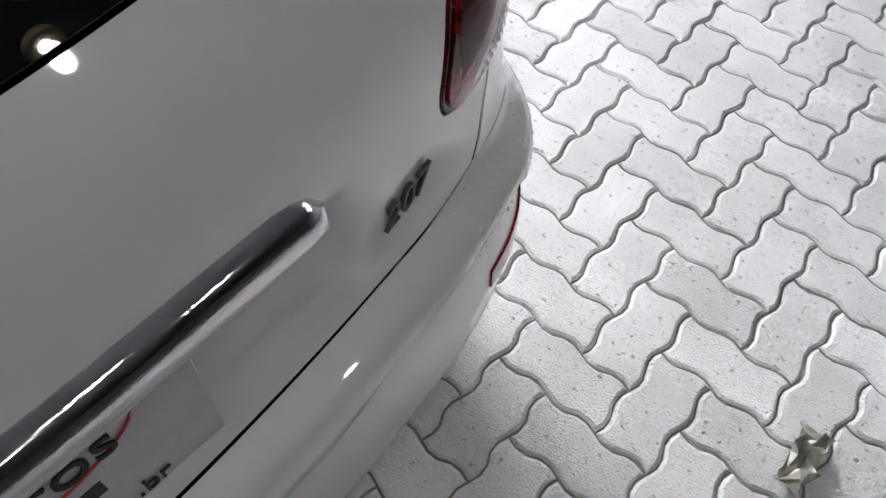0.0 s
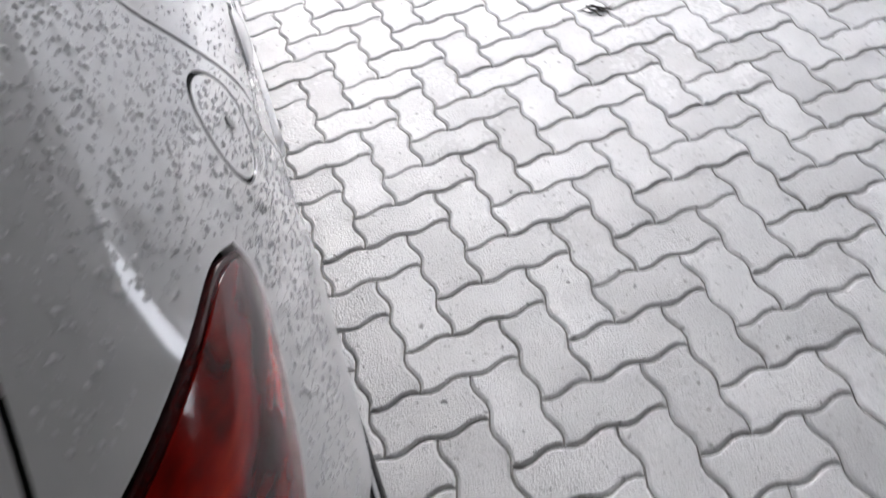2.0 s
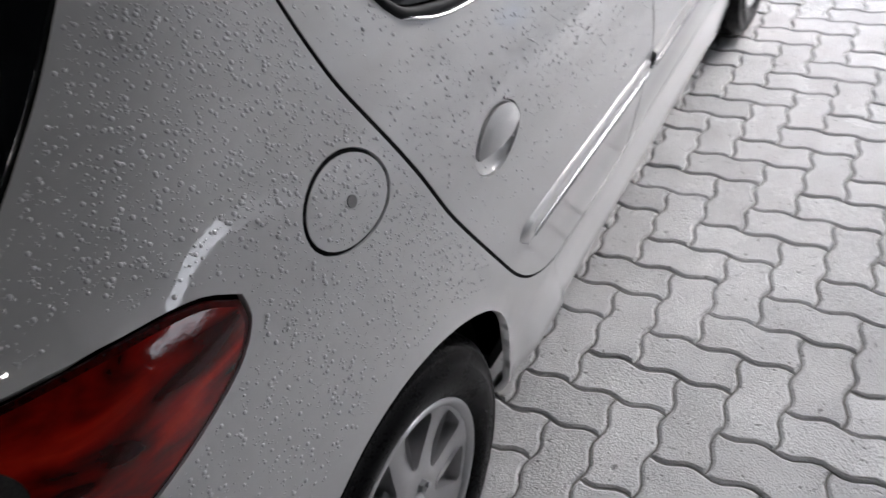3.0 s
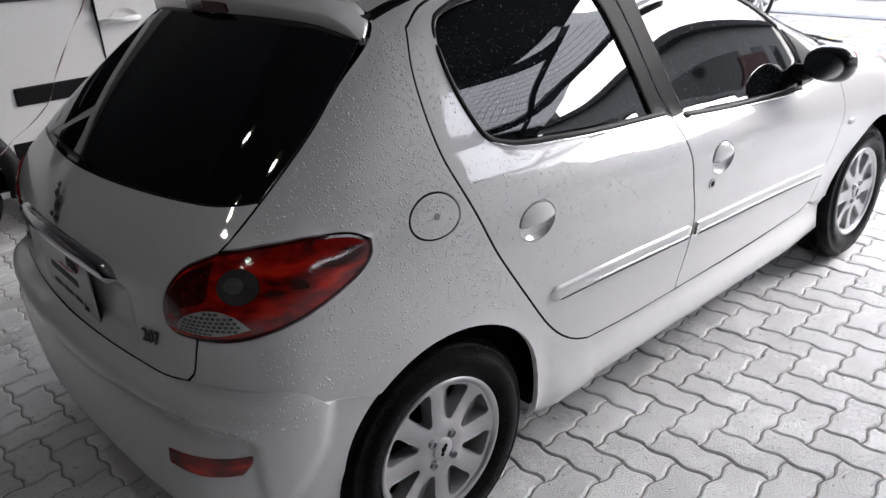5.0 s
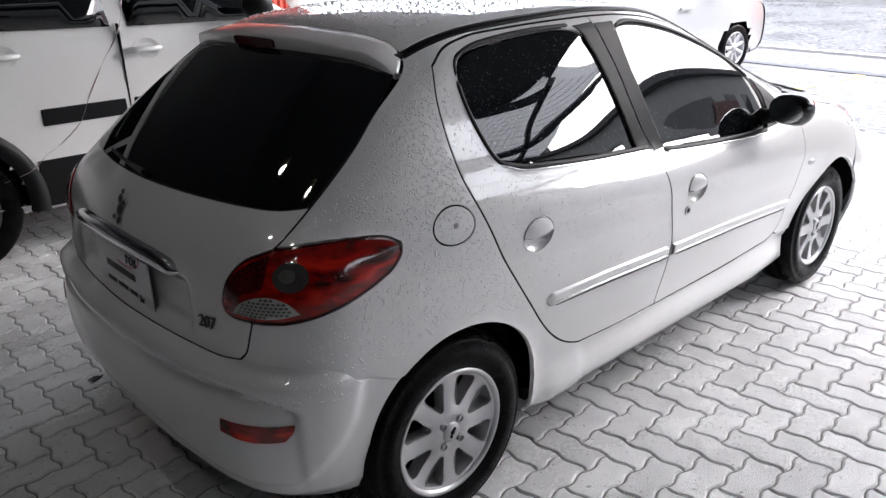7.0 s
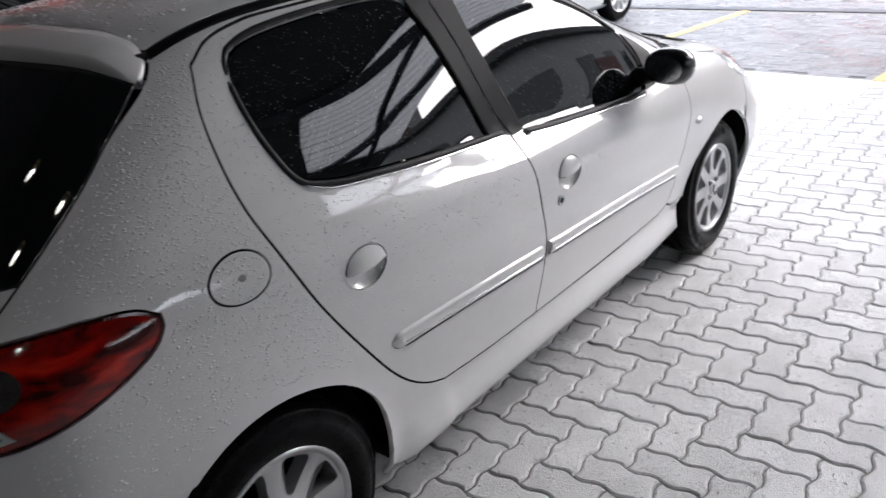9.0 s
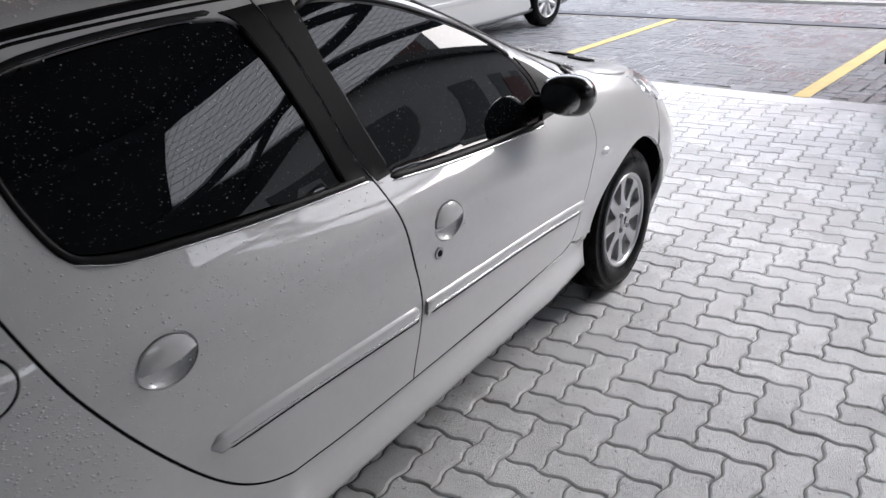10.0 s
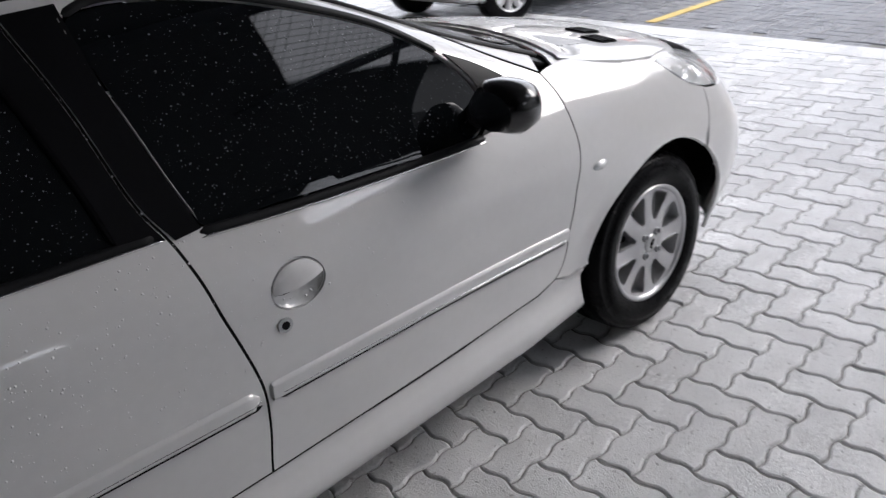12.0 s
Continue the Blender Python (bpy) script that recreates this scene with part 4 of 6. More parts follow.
# front bumper
f_top = s([(2.385, 0.722), (2.40, 0.715), (2.50, 0.693), (2.60, 0.70), (2.75, 0.72), (FRONT_HUB - REAR_HUB - MID, 0.74)])
f_low = s([(2.44, 0.185), (2.7, 0.18), (FRONT_HUB - REAR_HUB - MID, 0.18)])
FM = FRONT_HUB - REAR_HUB - MID
back_f = lambda line: np.array([(2 * FM - q[0], q[1]) for q in line])
f_edge = s([(2.343, 0.538), (2.372, 0.64), (2.385, 0.722)])
f_arch = FRONT_ARCH_LO
half_f = chain(f_arch[::-1], f_edge, f_top)
front_bumper = panel("front_bumper", chain(half_f, back_f(half_f[::-1]), back_f(f_low), f_low[::-1]), PAINT, car, where, slope, step=0.035,
                     bulge=lambda q, p: 0.012 * np.clip((0.6 - q[:, 1]) / 0.05, 0, 1))
# nose between bonnet and bumper
panel("nose_panel", chain(s([(2.57, 0.74), (2.75, 0.735), (FM, 0.75)]), back_f(s([(2.57, 0.74), (2.75, 0.735), (FM, 0.75)])[::-1]), back_f(s([(2.55, 0.79), (2.75, 0.82), (FM, 0.83)])), s([(2.55, 0.79), (2.75, 0.82), (FM, 0.83)])[::-1]),
      PAINT, car, where, slope, step=0.035)

# rear spoiler over the glass
SP_Y = [0.0, 0.23, 0.40, 0.50, 0.53, 0.549]
sp = {k: curve1(SP_Y, v) for k, v in dict(tx=[-0.038, -0.020, 0.004, 0.026, 0.040, 0.052], tz=[1.358, 1.351, 1.336, 1.317, 1.296, 1.272], lx=[-0.028, -0.010, 0.013, 0.033, 0.045, 0.054],
      lz=[1.306, 1.307, 1.300, 1.284, 1.272, 1.262], fx=[0.086, 0.094, 0.110, 0.106, 0.090, 0.062]).items()}
ys = np.sin(np.linspace(-math.pi / 2, math.pi / 2, 61)) * 0.549
rows = []
for y in ys:
    a = np.array([abs(y)])
    tx, tz, lx, lz, fx = (float(sp[k](a)[0]) for k in ("tx", "tz", "lx", "lz", "fx"))
    fz = float(crown(np.array([fx]), np.array([CY + y]))[0, 2]) + 0.001
    fz = max(fz, tz - 0.004)
    soft = 0.007 * (1 - (abs(y) / 0.549) ** 6)
    pts = [(fx, fz - 0.012), (fx, fz)]
    pts += [(fx + (tx - fx) * t, fz + (tz - fz) * t + 0.016 * t * (1 - t)) for t in (0.25, 0.5, 0.75)]
    pts += [(tx + soft, tz + soft * 0.25), (tx + soft * 0.2, tz), (tx - soft * 0.1, tz - soft * 0.8)]
    pts += [(tx + (lx - tx) * t - 0.004 * t * (1 - t), tz + (lz - tz) * t - 0.01 * t * (1 - t)) for t in (0.35, 0.7)] + [(lx, lz + soft * 0.5), (lx + soft * 0.6, lz - soft * 0.3), (lx + 0.06, lz + 0.004)]
    rows.append([(u, CY + y, w) for u, w in pts])
k = len(rows[0])
sf = [(i * k + j, i * k + j + 1, (i + 1) * k + j + 1, (i + 1) * k + j) for i in range(len(ys) - 1) for j in range(k - 1)]
bm = bmesh.new()
made = [bm.verts.new(v) for r in rows for v in r]
for f in sf:
    bm.faces.new([made[i] for i in f])
spoiler = part("roof_spoiler", bm, PAINT, tail)
bv, m = [], 15
for y in np.linspace(-0.115, 0.115, m):
    a = np.array([abs(y)])
    tx, tz, lx, lz = (float(sp[n](a)[0]) for n in ("tx", "tz", "lx", "lz"))
    end = 1 - 0.25 * (abs(y) / 0.115) ** 8
    for t, out in ((0.5 - 0.32 * end, 0.0), (0.5 - 0.30 * end, 0.008), (0.5 + 0.28 * end, 0.008), (0.5 + 0.30 * end, 0.0)):
        bv.append((tx + (lx - tx) * t - out, CY + y + 0.02, tz + (lz - tz) * t))
bf = [(4 * i + j, 4 * i + j + 1, 4 * i + j + 5, 4 * i + j + 4) for i in range(m - 1) for j in range(3)] + [(0, 1, 2, 3), tuple(range(4 * m - 4, 4 * m))]
solid_part("brake_light", bv, bf, DARK_RED, spoiler, "dark red high brake light", False)
for side in (-1, 1):
    v, f = tube([tuple(crown(np.array([x0]), np.array([CY + side * y0]))[0] - np.array([0, 0, 0.006])) for x0, y0 in ((0.088, 0.500), (0.112, 0.513))], [0.013, 0.012], 10)
    solid_part("gutter_plug", v, f, BLACK_TRIM, car)

# chrome grip, plate, badges, wiper
bar_on("chrome_grip", [(-0.955, 0.824), (-1.00, 0.831), (-1.06, 0.837), (MID, 0.843), (2 * MID + 1.06, 0.837), (2 * MID + 1.00, 0.831), (2 * MID + 0.955, 0.824)], 0.026, 0.024, CHROME, tail, flat=1.0, label="wet chrome tailgate bar", reach=0.05, rows=13)
plate_x = float(rear_mid(0.73)) + 0.006
bm = box(bmesh.new(), plate_x - 0.004, CY - 0.190, 0.656, plate_x, CY + 0.190, 0.805, 0.0015)
plate = part("dealer_plate", bm, PLATE_WHITE, tail, "white dealer plate with printed lettering", False)


def lettering(name, text, size, at, mat, parent, depth=0.0012, rot=(90, 0, -90), shear=0.0):
    """Flat raised letters that face the rear."""
    cu = bpy.data.curves.new(name, "FONT")
    cu.body, cu.size, cu.extrude, cu.align_x, cu.shear = text, size, depth, "CENTER", shear
    cu.materials.append(mat)
    ob = new(name, cu)
    ob.parent = parent
    ob.location = Vector(at) - world_at(parent)
    ob.rotation_euler = [radians(a) for a in rot]
    return ob


lettering("lettering", "ros", 0.058, (plate_x - 0.006, CY - 0.080, 0.772), INK, plate)
lettering("lettering", ".br", 0.030, (plate_x - 0.006, CY - 0.118, 0.672), INK, plate)
block("print_bar", (plate_x - 0.0052, CY - 0.090, 0.724, plate_x - 0.0042, CY + 0.12, 0.744), INK, plate)
for y0, y1 in ((-0.085, -0.035), (-0.02, 0.05), (0.065, 0.13)):
    block("print_bar", (plate_x - 0.0052, CY + y0, 0.677, plate_x - 0.0042, CY + y1, 0.690), INK, plate)
v, f = tube([(plate_x - 0.0052, CY - 0.02 - 0.115 * math.sin(a), 0.803 - 0.044 * math.cos(a)) for a in np.linspace(-0.4, 1.8, 26)], 0.0014, 6)
solid_part("print_arc", v, f, RED_INK, plate, "red arc")
badge_at = skin(np.array([-0.870]), np.array([0.703]))[0]
badge_n = slope(badge_at[None])[0]
lettering("model_badge", "207", 0.048, tuple(badge_at + badge_n * 0.003), DULL, tail, 0.0025, (90, -5, -90 + math.degrees(math.atan2(-badge_n[1], -badge_n[0]))), 0.25)
em = skin(np.array([MID]), np.array([0.918]))[0]
ev, ef = [], []
for k, (a, b, r) in enumerate(((0, 0, 0.020), (0.012, 0.026, 0.015), (-0.012, -0.028, 0.014), (0.020, -0.024, 0.009), (-0.016, 0.020, 0.009), (0.004, 0.046, 0.009))):
    for i in range(10):
        t = 2 * math.pi * i / 10
        ev.append((em[0] - 0.006 + (r * math.sin(t) * 0.9 + b) * 0.45, em[1] + a + r * math.cos(t), em[2] + (r * math.sin(t) * 0.9 + b)))
    ev.append((em[0] - 0.012 + b * 0.45, em[1] + a, em[2] + b + 0.004))
    ef += [(11 * k + i, 11 * k + (i + 1) % 10, 11 * k + 10) for i in range(10)]
solid_part("emblem", ev, ef, DULL, tail, "small chrome emblem", False)
wp = skin(np.array([MID + 0.02, MID - 0.10, MID - 0.20, MID - 0.30]), np.array([1.004, 1.008, 1.011, 1.014]))
wp = wp + slope(wp) * 0.010
v, f = tube(wp, [0.010, 0.006, 0.005, 0.004], 8)
solid_part("rear_wiper", v, f, BLACK_PLASTIC, tail, "black rear wiper arm")

# door mirrors
for side in (-1, 1):
    my = CY + side * 0.875
    mv, mf = [], []
    shell = [(0.0, 0.02, 0.02), (0.012, 0.075, 0.05), (0.04, 0.092, 0.062), (0.08, 0.085, 0.058), (0.115, 0.055, 0.04), (0.13, 0.01, 0.01)]
    for d, ry, rz in shell:
        for i in range(24):
            a = 2 * math.pi * i / 24
            c, sn = math.cos(a), math.sin(a)
            mv.append((1.705 + d, my + side * 0.005 + 0.94 * ry * np.sign(c) * abs(c) ** 0.8, 0.974 + rz * np.sign(sn) * abs(sn) ** 0.85))
    for k in range(len(shell) - 1):
        mf += [(k * 24 + i, k * 24 + (i + 1) % 24, (k + 1) * 24 + (i + 1) % 24, (k + 1) * 24 + i) for i in range(24)]
    mf += [tuple(range(24)), tuple(range(len(mv) - 24, len(mv)))]
    mirror = solid_part("door_mirror", mv, mf, SHELL, car, "wet glossy black plastic door mirror")
    v, f = tube([(1.78, CY + side * 0.73, 0.925), (1.77, CY + side * 0.79, 0.935), (1.77, CY + side * 0.85, 0.955)], [0.035, 0.03, 0.028], 12)
    solid_part("mirror_arm", v, f, BLACK_PLASTIC, mirror)
    v, f = [], []
    for i in range(24):
        a = 2 * math.pi * i / 24
        v.append((1.7035, my + side * 0.005 + 0.066 * math.cos(a), 0.974 + 0.045 * math.sin(a)))
    solid_part("mirror_glass", v, [tuple(range(24))], CHROME, mirror)

# dark inner shell behind the gaps, wheel housings and floor
for side in (-1, 1):
    us, zs = np.arange(MID, FM + 0.001, (FM - MID) / 64), np.arange(0.22, 1.351, 0.0452)
    uu, zz = np.meshgrid(us, zs)
    p = skin(uu.ravel(), zz.ravel(), side)
    p = p - slope(p) * 0.026
    keep, n = [], len(us)
    deep = solid(p[:, 0], p[:, 1], p[:, 2]) < -0.008
    for j in range(len(zs) - 1):
        for i in range(n - 1):
            cu, cz = us[i] + 0.03, zs[j] + 0.022
            if cz > 0.90 and -0.22 < cu < 1.75:
                continue
            if min(math.hypot(cu - ARCH_R[0], cz - 0.3), math.hypot(cu - ARCH_F[0], cz - 0.3)) > 0.37:
                f = (j * n + i, j * n + i + 1, (j + 1) * n + i + 1, (j + 1) * n + i)
                if all(deep[k] for k in f) and abs(p[f[0], 1] - CY) > 0.3 or us[i] < -0.3:
                    keep.append(f)
    solid_part("inner_shell", p, keep, UNDER, car, "dark inner body")
    for hx in (0.012, 2.445):
        v, f = spun([(0.345, side * -0.075), (0.345, side * -0.28), (0.05, side * -0.29)], (hx, CY + side * 0.80, 0.30), "y", 32, (-0.25, math.pi + 0.25))
        solid_part("wheel_housing", v, f, UNDER, car, "dark wheel housing")
xs, ys = np.linspace(0.0, 2.95, 40), np.linspace(-0.48, 0.48, 16)
gx, gy = np.meshgrid(xs, ys)
p = crown(gx.ravel(), CY + gy.ravel()) - np.array([0, 0, 0.035])
solid_part("inner_roof", p, [(j * 40 + i, j * 40 + i + 1, (j + 1) * 40 + i + 1, (j + 1) * 40 + i) for j in range(15) for i in range(39)], UNDER, car)
block("floor_pan", (-0.42, CY - 0.52, 0.20, 2.95, CY + 0.52, 0.26), UNDER, car)
block("floor_pan", (0.40, CY - 0.72, 0.20, 2.06, CY + 0.72, 0.24), UNDER, car)


def wheel(parent, hx, hy, side, radius=0.297, rim=0.192, spokes=8, width=0.185, rim_mat=ALLOY):
    """Tyre with shoulders, rim, cast face with openings, nuts and cap."""
    w = new("wheel")
    w.parent = parent
    w.location = Vector((hx, hy, radius)) - world_at(parent)
    o = lambda d: side * d
    c = (hx, hy, radius)
    h = width
    prof = [(rim - 0.012, o(-h)), (rim + 0.02, o(-h - 0.004)), (rim + 0.06, o(-h - 0.006)), (radius - 0.022, o(-h + 0.004)), (radius - 0.004, o(-h + 0.022)), (radius, o(-h * 0.75)), (radius, o(-h * 0.52)),
            (radius - 0.007, o(-h * 0.51)), (radius - 0.007, o(-h * 0.49)), (radius, o(-h * 0.48)), (radius, o(-0.045)), (radius - 0.004, o(-0.022)), (radius - 0.016, o(-0.008)), (radius - 0.022, o(-0.003)), (radius - 0.024, o(-0.004)),
            (rim + 0.06, o(0.004)), (rim + 0.058, o(0.006)), (rim + 0.03, o(0.004)), (rim + 0.012, o(-0.002)), (rim + 0.004, o(-0.007)), (rim - 0.006, o(-0.012))]
    v, f = spun(prof, c, "y", 64)
    solid_part("tyre", v, f, RUBBER, w, "black rubber tyre")
    v, f = spun([(rim + 0.004, o(-0.012)), (rim + 0.003, o(-0.005)), (rim - 0.002, o(-0.003)), (rim - 0.008, o(-0.006)), (rim - 0.013, o(-0.012)), (rim - 0.018, o(-0.03)), (rim - 0.022, o(-0.09)), (rim - 0.03, o(-0.15))], c, "y", 64)
    solid_part("rim", v, f, rim_mat, w, "silver alloy rim")
    v, f = spun([(rim - 0.024, o(-0.085)), (0.06, o(-0.085)), (0.001, o(-0.085))], c, "y", 40)
    solid_part("brake_drum", v, f, UNDER, w)
    # cast face with wedge-shaped openings between the spokes
    g = rim / 0.192
    turn = lambda r, a: (r * math.cos(a), r * math.sin(a))
    outer = np.array([turn(rim - 0.006, a) for a in np.linspace(0, 2 * math.pi, 96, endpoint=False)])
    step = 2 * math.pi / spokes
    open_out, open_in = step * 0.285, step * 0.15
    holes = []
    for k in range(spokes):
        a0 = step * k + 0.36
        ring = [turn(0.171 * g, a0 + open_out * e) for e in (-0.85, -0.4, 0.0, 0.4, 0.85)]
        ring += [turn(0.162 * g, a0 + open_out), turn(0.125 * g, a0 + 0.6 * open_out + 0.4 * open_in), turn(0.092 * g, a0 + open_in)]
        ring += [turn(0.080 * g, a0 + 0.55 * open_in), turn(0.080 * g, a0 - 0.55 * open_in)]
        ring += [turn(0.092 * g, a0 - open_in), turn(0.125 * g, a0 - 0.6 * open_out - 0.4 * open_in), turn(0.162 * g, a0 - open_out)]
        holes.append(closed(ring, 0.008))
    flat, tris = filled(outer, holes, 0.014)
    r = np.hypot(flat[:, 0], flat[:, 1])
    d = -0.010 - 0.010 * np.sin(np.clip((r / rim - 0.30) / 0.68, 0, 1) * math.pi) - 0.004 * np.clip(1 - r / (0.4 * rim), 0, 1)
    edge_gap = np.array([min(away(q[None], np.vstack([h, h[:1]]))[0] for h in holes) for q in flat])
    d = d - 0.0035 * np.clip(1 - edge_gap / 0.007, 0, 1) ** 2
    fv = [(c[0] + q[0], c[1] + o(e), c[2] + q[1]) for q, e in zip(flat, d)]
    ff = [tuple(t) if side < 0 else tuple(t)[::-1] for t in tris]
    face = solid_part("wheel_face", fv, ff, rim_mat, w, "silver cast wheel face with wedge openings")
    for h in holes:
        m = len(h)
        wall = [(c[0] + q[0] * (1 - 0.04 * b), c[1] + o(-0.016 - 0.042 * b), c[2] + q[1] * (1 - 0.04 * b)) for b in (0, 1) for q in h]
        solid_part("opening_wall", wall, [(i, (i + 1) % m, m + (i + 1) % m, m + i) for i in range(m)], rim_mat, face)
    v, f = spun([(0.080, o(-0.040)), (0.077, o(-0.024)), (0.068, o(-0.016)), (0.032, o(-0.013)), (0.030, o(-0.009)), (0.026, o(-0.006)), (0.001, o(-0.005))], c, "y", 40)
    solid_part("hub_cap", v, f, rim_mat, w, "silver hub with small emblem")
    for k in range(4):
        a = math.pi / 4 + k * math.pi / 2
        v, f = spun([(0.0125, o(-0.03)), (0.0120, o(-0.004)), (0.0095, o(-0.003)), (0.0085, o(-0.009)), (0.001, o(-0.009))], (c[0] + 0.046 * math.cos(a), c[1], c[2] + 0.046 * math.sin(a)), "y", 6)
        solid_part("wheel_nut", v, f, GALV, w, "", False)
        v, f = spun([(0.0150, o(-0.0128)), (0.0125, o(-0.0118))], (c[0] + 0.046 * math.cos(a), c[1], c[2] + 0.046 * math.sin(a)), "y", 12)
        solid_part("nut_shadow_ring", v, f, UNDER, w)
    for k, (a, b, r) in enumerate(((0, 0.002, 0.009), (0.007, 0.010, 0.006), (-0.005, -0.010, 0.006))):
        v, f = spun([(r, o(-0.006)), (r * 0.8, o(-0.003)), (0.0005, o(-0.003))], (c[0] + a, c[1], c[2] + b), "y", 8)
        solid_part("cap_mark", v, f, BLACK_TRIM, w)
    return w


for hx in (0.012, 2.445):
    for side in (-1, 1):
        wheel(car, hx, CY + side * 0.795, side)

# ---- rain drops on the bodywork ----


def drops(name, place, count, biggest, seed, label, lift=0.0, mat=WATER):
    """Low beads of water scattered over a patch of the skin."""
    rng = np.random.default_rng(seed)
    p = place(rng, count)
    n = slope(p)
    a = np.cross(n, (0.3, 0.2, 0.9))
    a /= np.linalg.norm(a, axis=1, keepdims=True)
    b = np.cross(n, a)
    r = biggest * (0.25 + 0.75 * rng.random(len(p)) ** 3)
    verts, faces, sides = [], [], 8
    for ring, high in ((1.0, 0.0), (0.85, 0.30), (0.50, 0.52)):
        for k in range(sides):
            t = 2 * math.pi * k / sides
            verts.append(p + (a * math.cos(t) + b * math.sin(t)) * (r * ring)[:, None] + n * (r * high + lift)[:, None])
    verts.append(p + n * (r * 0.60 + lift)[:, None])
    m = len(verts)
    v = np.stack(verts, 1).reshape(-1, 3)
    one = [(q * sides + k, q * sides + (k + 1) % sides, (q + 1) * sides + (k + 1) % sides, (q + 1) * sides + k) for q in range(2) for k in range(sides)]
    one += [(2 * sides + k, 2 * sides + (k + 1) % sides, 3 * sides) for k in range(sides)]
    faces = [tuple(i * m + q for q in f) for i in range(len(p)) for f in one]
    ob = solid_part(name, v, faces, mat)
    return tagged(ob, label, "water drops", "", "stuff")


def on_wing(rng, count):
    u, z = rng.uniform(-0.64, -0.08, count * 3), rng.uniform(0.50, 1.33, count * 3)
    q = np.stack([u, z], 1)
    chance = np.clip((z - 0.45) / 0.5, 0.1, 1)
    ok = inside(q, inset(wing, 0.012)) & ~inside(q, inset(doors, -0.010)) & (rng.random(len(q)) < chance) & (np.abs(np.hypot((u + 0.303) / 0.060, (z - 0.915) / 0.047) - 1) > 0.12)
    return skin(u[ok][:count], z[ok][:count])


def on_doors(rng, count):
    u, z = rng.uniform(-0.26, 1.65, count * 4), rng.uniform(0.5, 1.36, count * 4)
    q = np.stack([u, z], 1)
    chance = np.clip((z - 0.55) / 0.4, 0.05, 1) * np.clip(1.1 - (u + 0.25) * 0.7, 0.08, 1)
    ok = inside(q, inset(doors, 0.012)) & ~inside(q, inset(closed(G_REAR), -0.02)) & ~inside(q, inset(closed(G_FRONT), -0.02)) & (rng.random(len(q)) < chance)
    return skin(u[ok][:count], z[ok][:count])


def on_glass(rng, count):
    u, z = rng.uniform(-0.16, 1.45, count * 3), rng.uniform(0.9, 1.34, count * 3)
    q = np.stack([u, z], 1)
    ok = inside(q, inset(closed(G_REAR), 0.012)) | inside(q, inset(closed(G_FRONT), 0.012))
    p = skin(u[ok][:count], z[ok][:count])
    return p - slope(p) * 0.005


def on_roof(rng, count):
    return crown(rng.uniform(0.05, 1.2, count), CY + rng.uniform(-0.47, 0.47, count))


def on_bonnet(rng, count):
    return crown(rng.uniform(2.25, 2.85, count), CY + rng.uniform(-0.62, 0.62, count))


def on_bumper(rng, count):
    u, z = rng.uniform(-0.84, -0.57, count), rng.uniform(0.57, 0.645, count)
    p = skin(u, z)
    return p + slope(p) * bumper_shape(np.stack([u, z], 1), p)[:, None]


drops("water_drops", on_bumper, 350, 0.0034, 6, "clear rain drops beaded on the rear bumper")
drops("water_drops", on_wing, 5200, 0.0031, 1, "clear rain drops beaded on the rear wing")
drops("water_drops", on_doors, 3600, 0.0029, 2, "clear rain drops beaded on the doors")
drops("water_drops", on_glass, 2600, 0.0017, 3, "fine rain drops on the side windows", 0.0, GLASS_WATER)
drops("water_drops", on_roof, 4200, 0.0055, 4, "clear rain drops beaded on the roof", 0.001)
drops("water_drops", on_bonnet, 900, 0.004, 5, "clear rain drops beaded on the bonnet")

# ---- ground ----
M = 0.1115  # paving module
PX, PY = 0.024, 0.217 - 4 * M  # a lattice corner
def street(f, b, z=0.0):
    """Street coordinates: f metres out from the forecourt's edge, b metres along it."""
    return (5.95 + 0.9945 * f + 0.105 * b, -0.105 * f + 0.9945 * b, z)


def sheet(name, corners, mat, label, category, thick=0.02):
    v = [Vector(c) for c in corners]
    verts = v + [p - Vector((0, 0, thick)) for p in v]
    n = len(v)
    faces = [tuple(range(n)), tuple(range(2 * n - 1, n - 1, -1))] + [(i, n + i, n + (i + 1) % n, (i + 1) % n) for i in range(n)]
    ob = solid_part(name, verts, faces, mat, None, "", False)
    return tagged(ob, label, category, "", "structure")


sheet("ground", [(-300, -300, -0.03), (300, -300, -0.03), (300, 300, -0.03), (-300, 300, -0.03)], JOINT, "sandy bed under the paving reaching the horizon", "ground")
forecourt = sheet("pavement", [(-9, -9, -0.006), (*street(0, -9)[:2], -0.006), (*street(0, 10)[:2], -0.006), (-9, 10, -0.006)], JOINT, "pale wavy interlocking paver forecourt", "pavement")
street_walk = sheet("pavement", [(*street(0, -14)[:2], -0.008), (*street(5.0, -14)[:2], -0.008), (*street(5.0, 16)[:2], -0.008), (*street(0, 16)[:2], -0.008)], JOINT, "dark wet paver parking strip", "pavement")
tagged(sheet("road", [street(5.05, -60, -0.012), street(15.6, -60, -0.012), street(15.6, 70, -0.012), street(5.05, 70, -0.012)], ASPHALT, "wet shining asphalt street", "road"), kind="structure")
sheet("pavement", [street(15.6, -60, 0.06), street(40, -60, 0.06), street(40, 70, 0.06), street(15.6, 70, 0.06)], PAVER_DARK, "grey wet parking yard across the street", "pavement", 0.1)


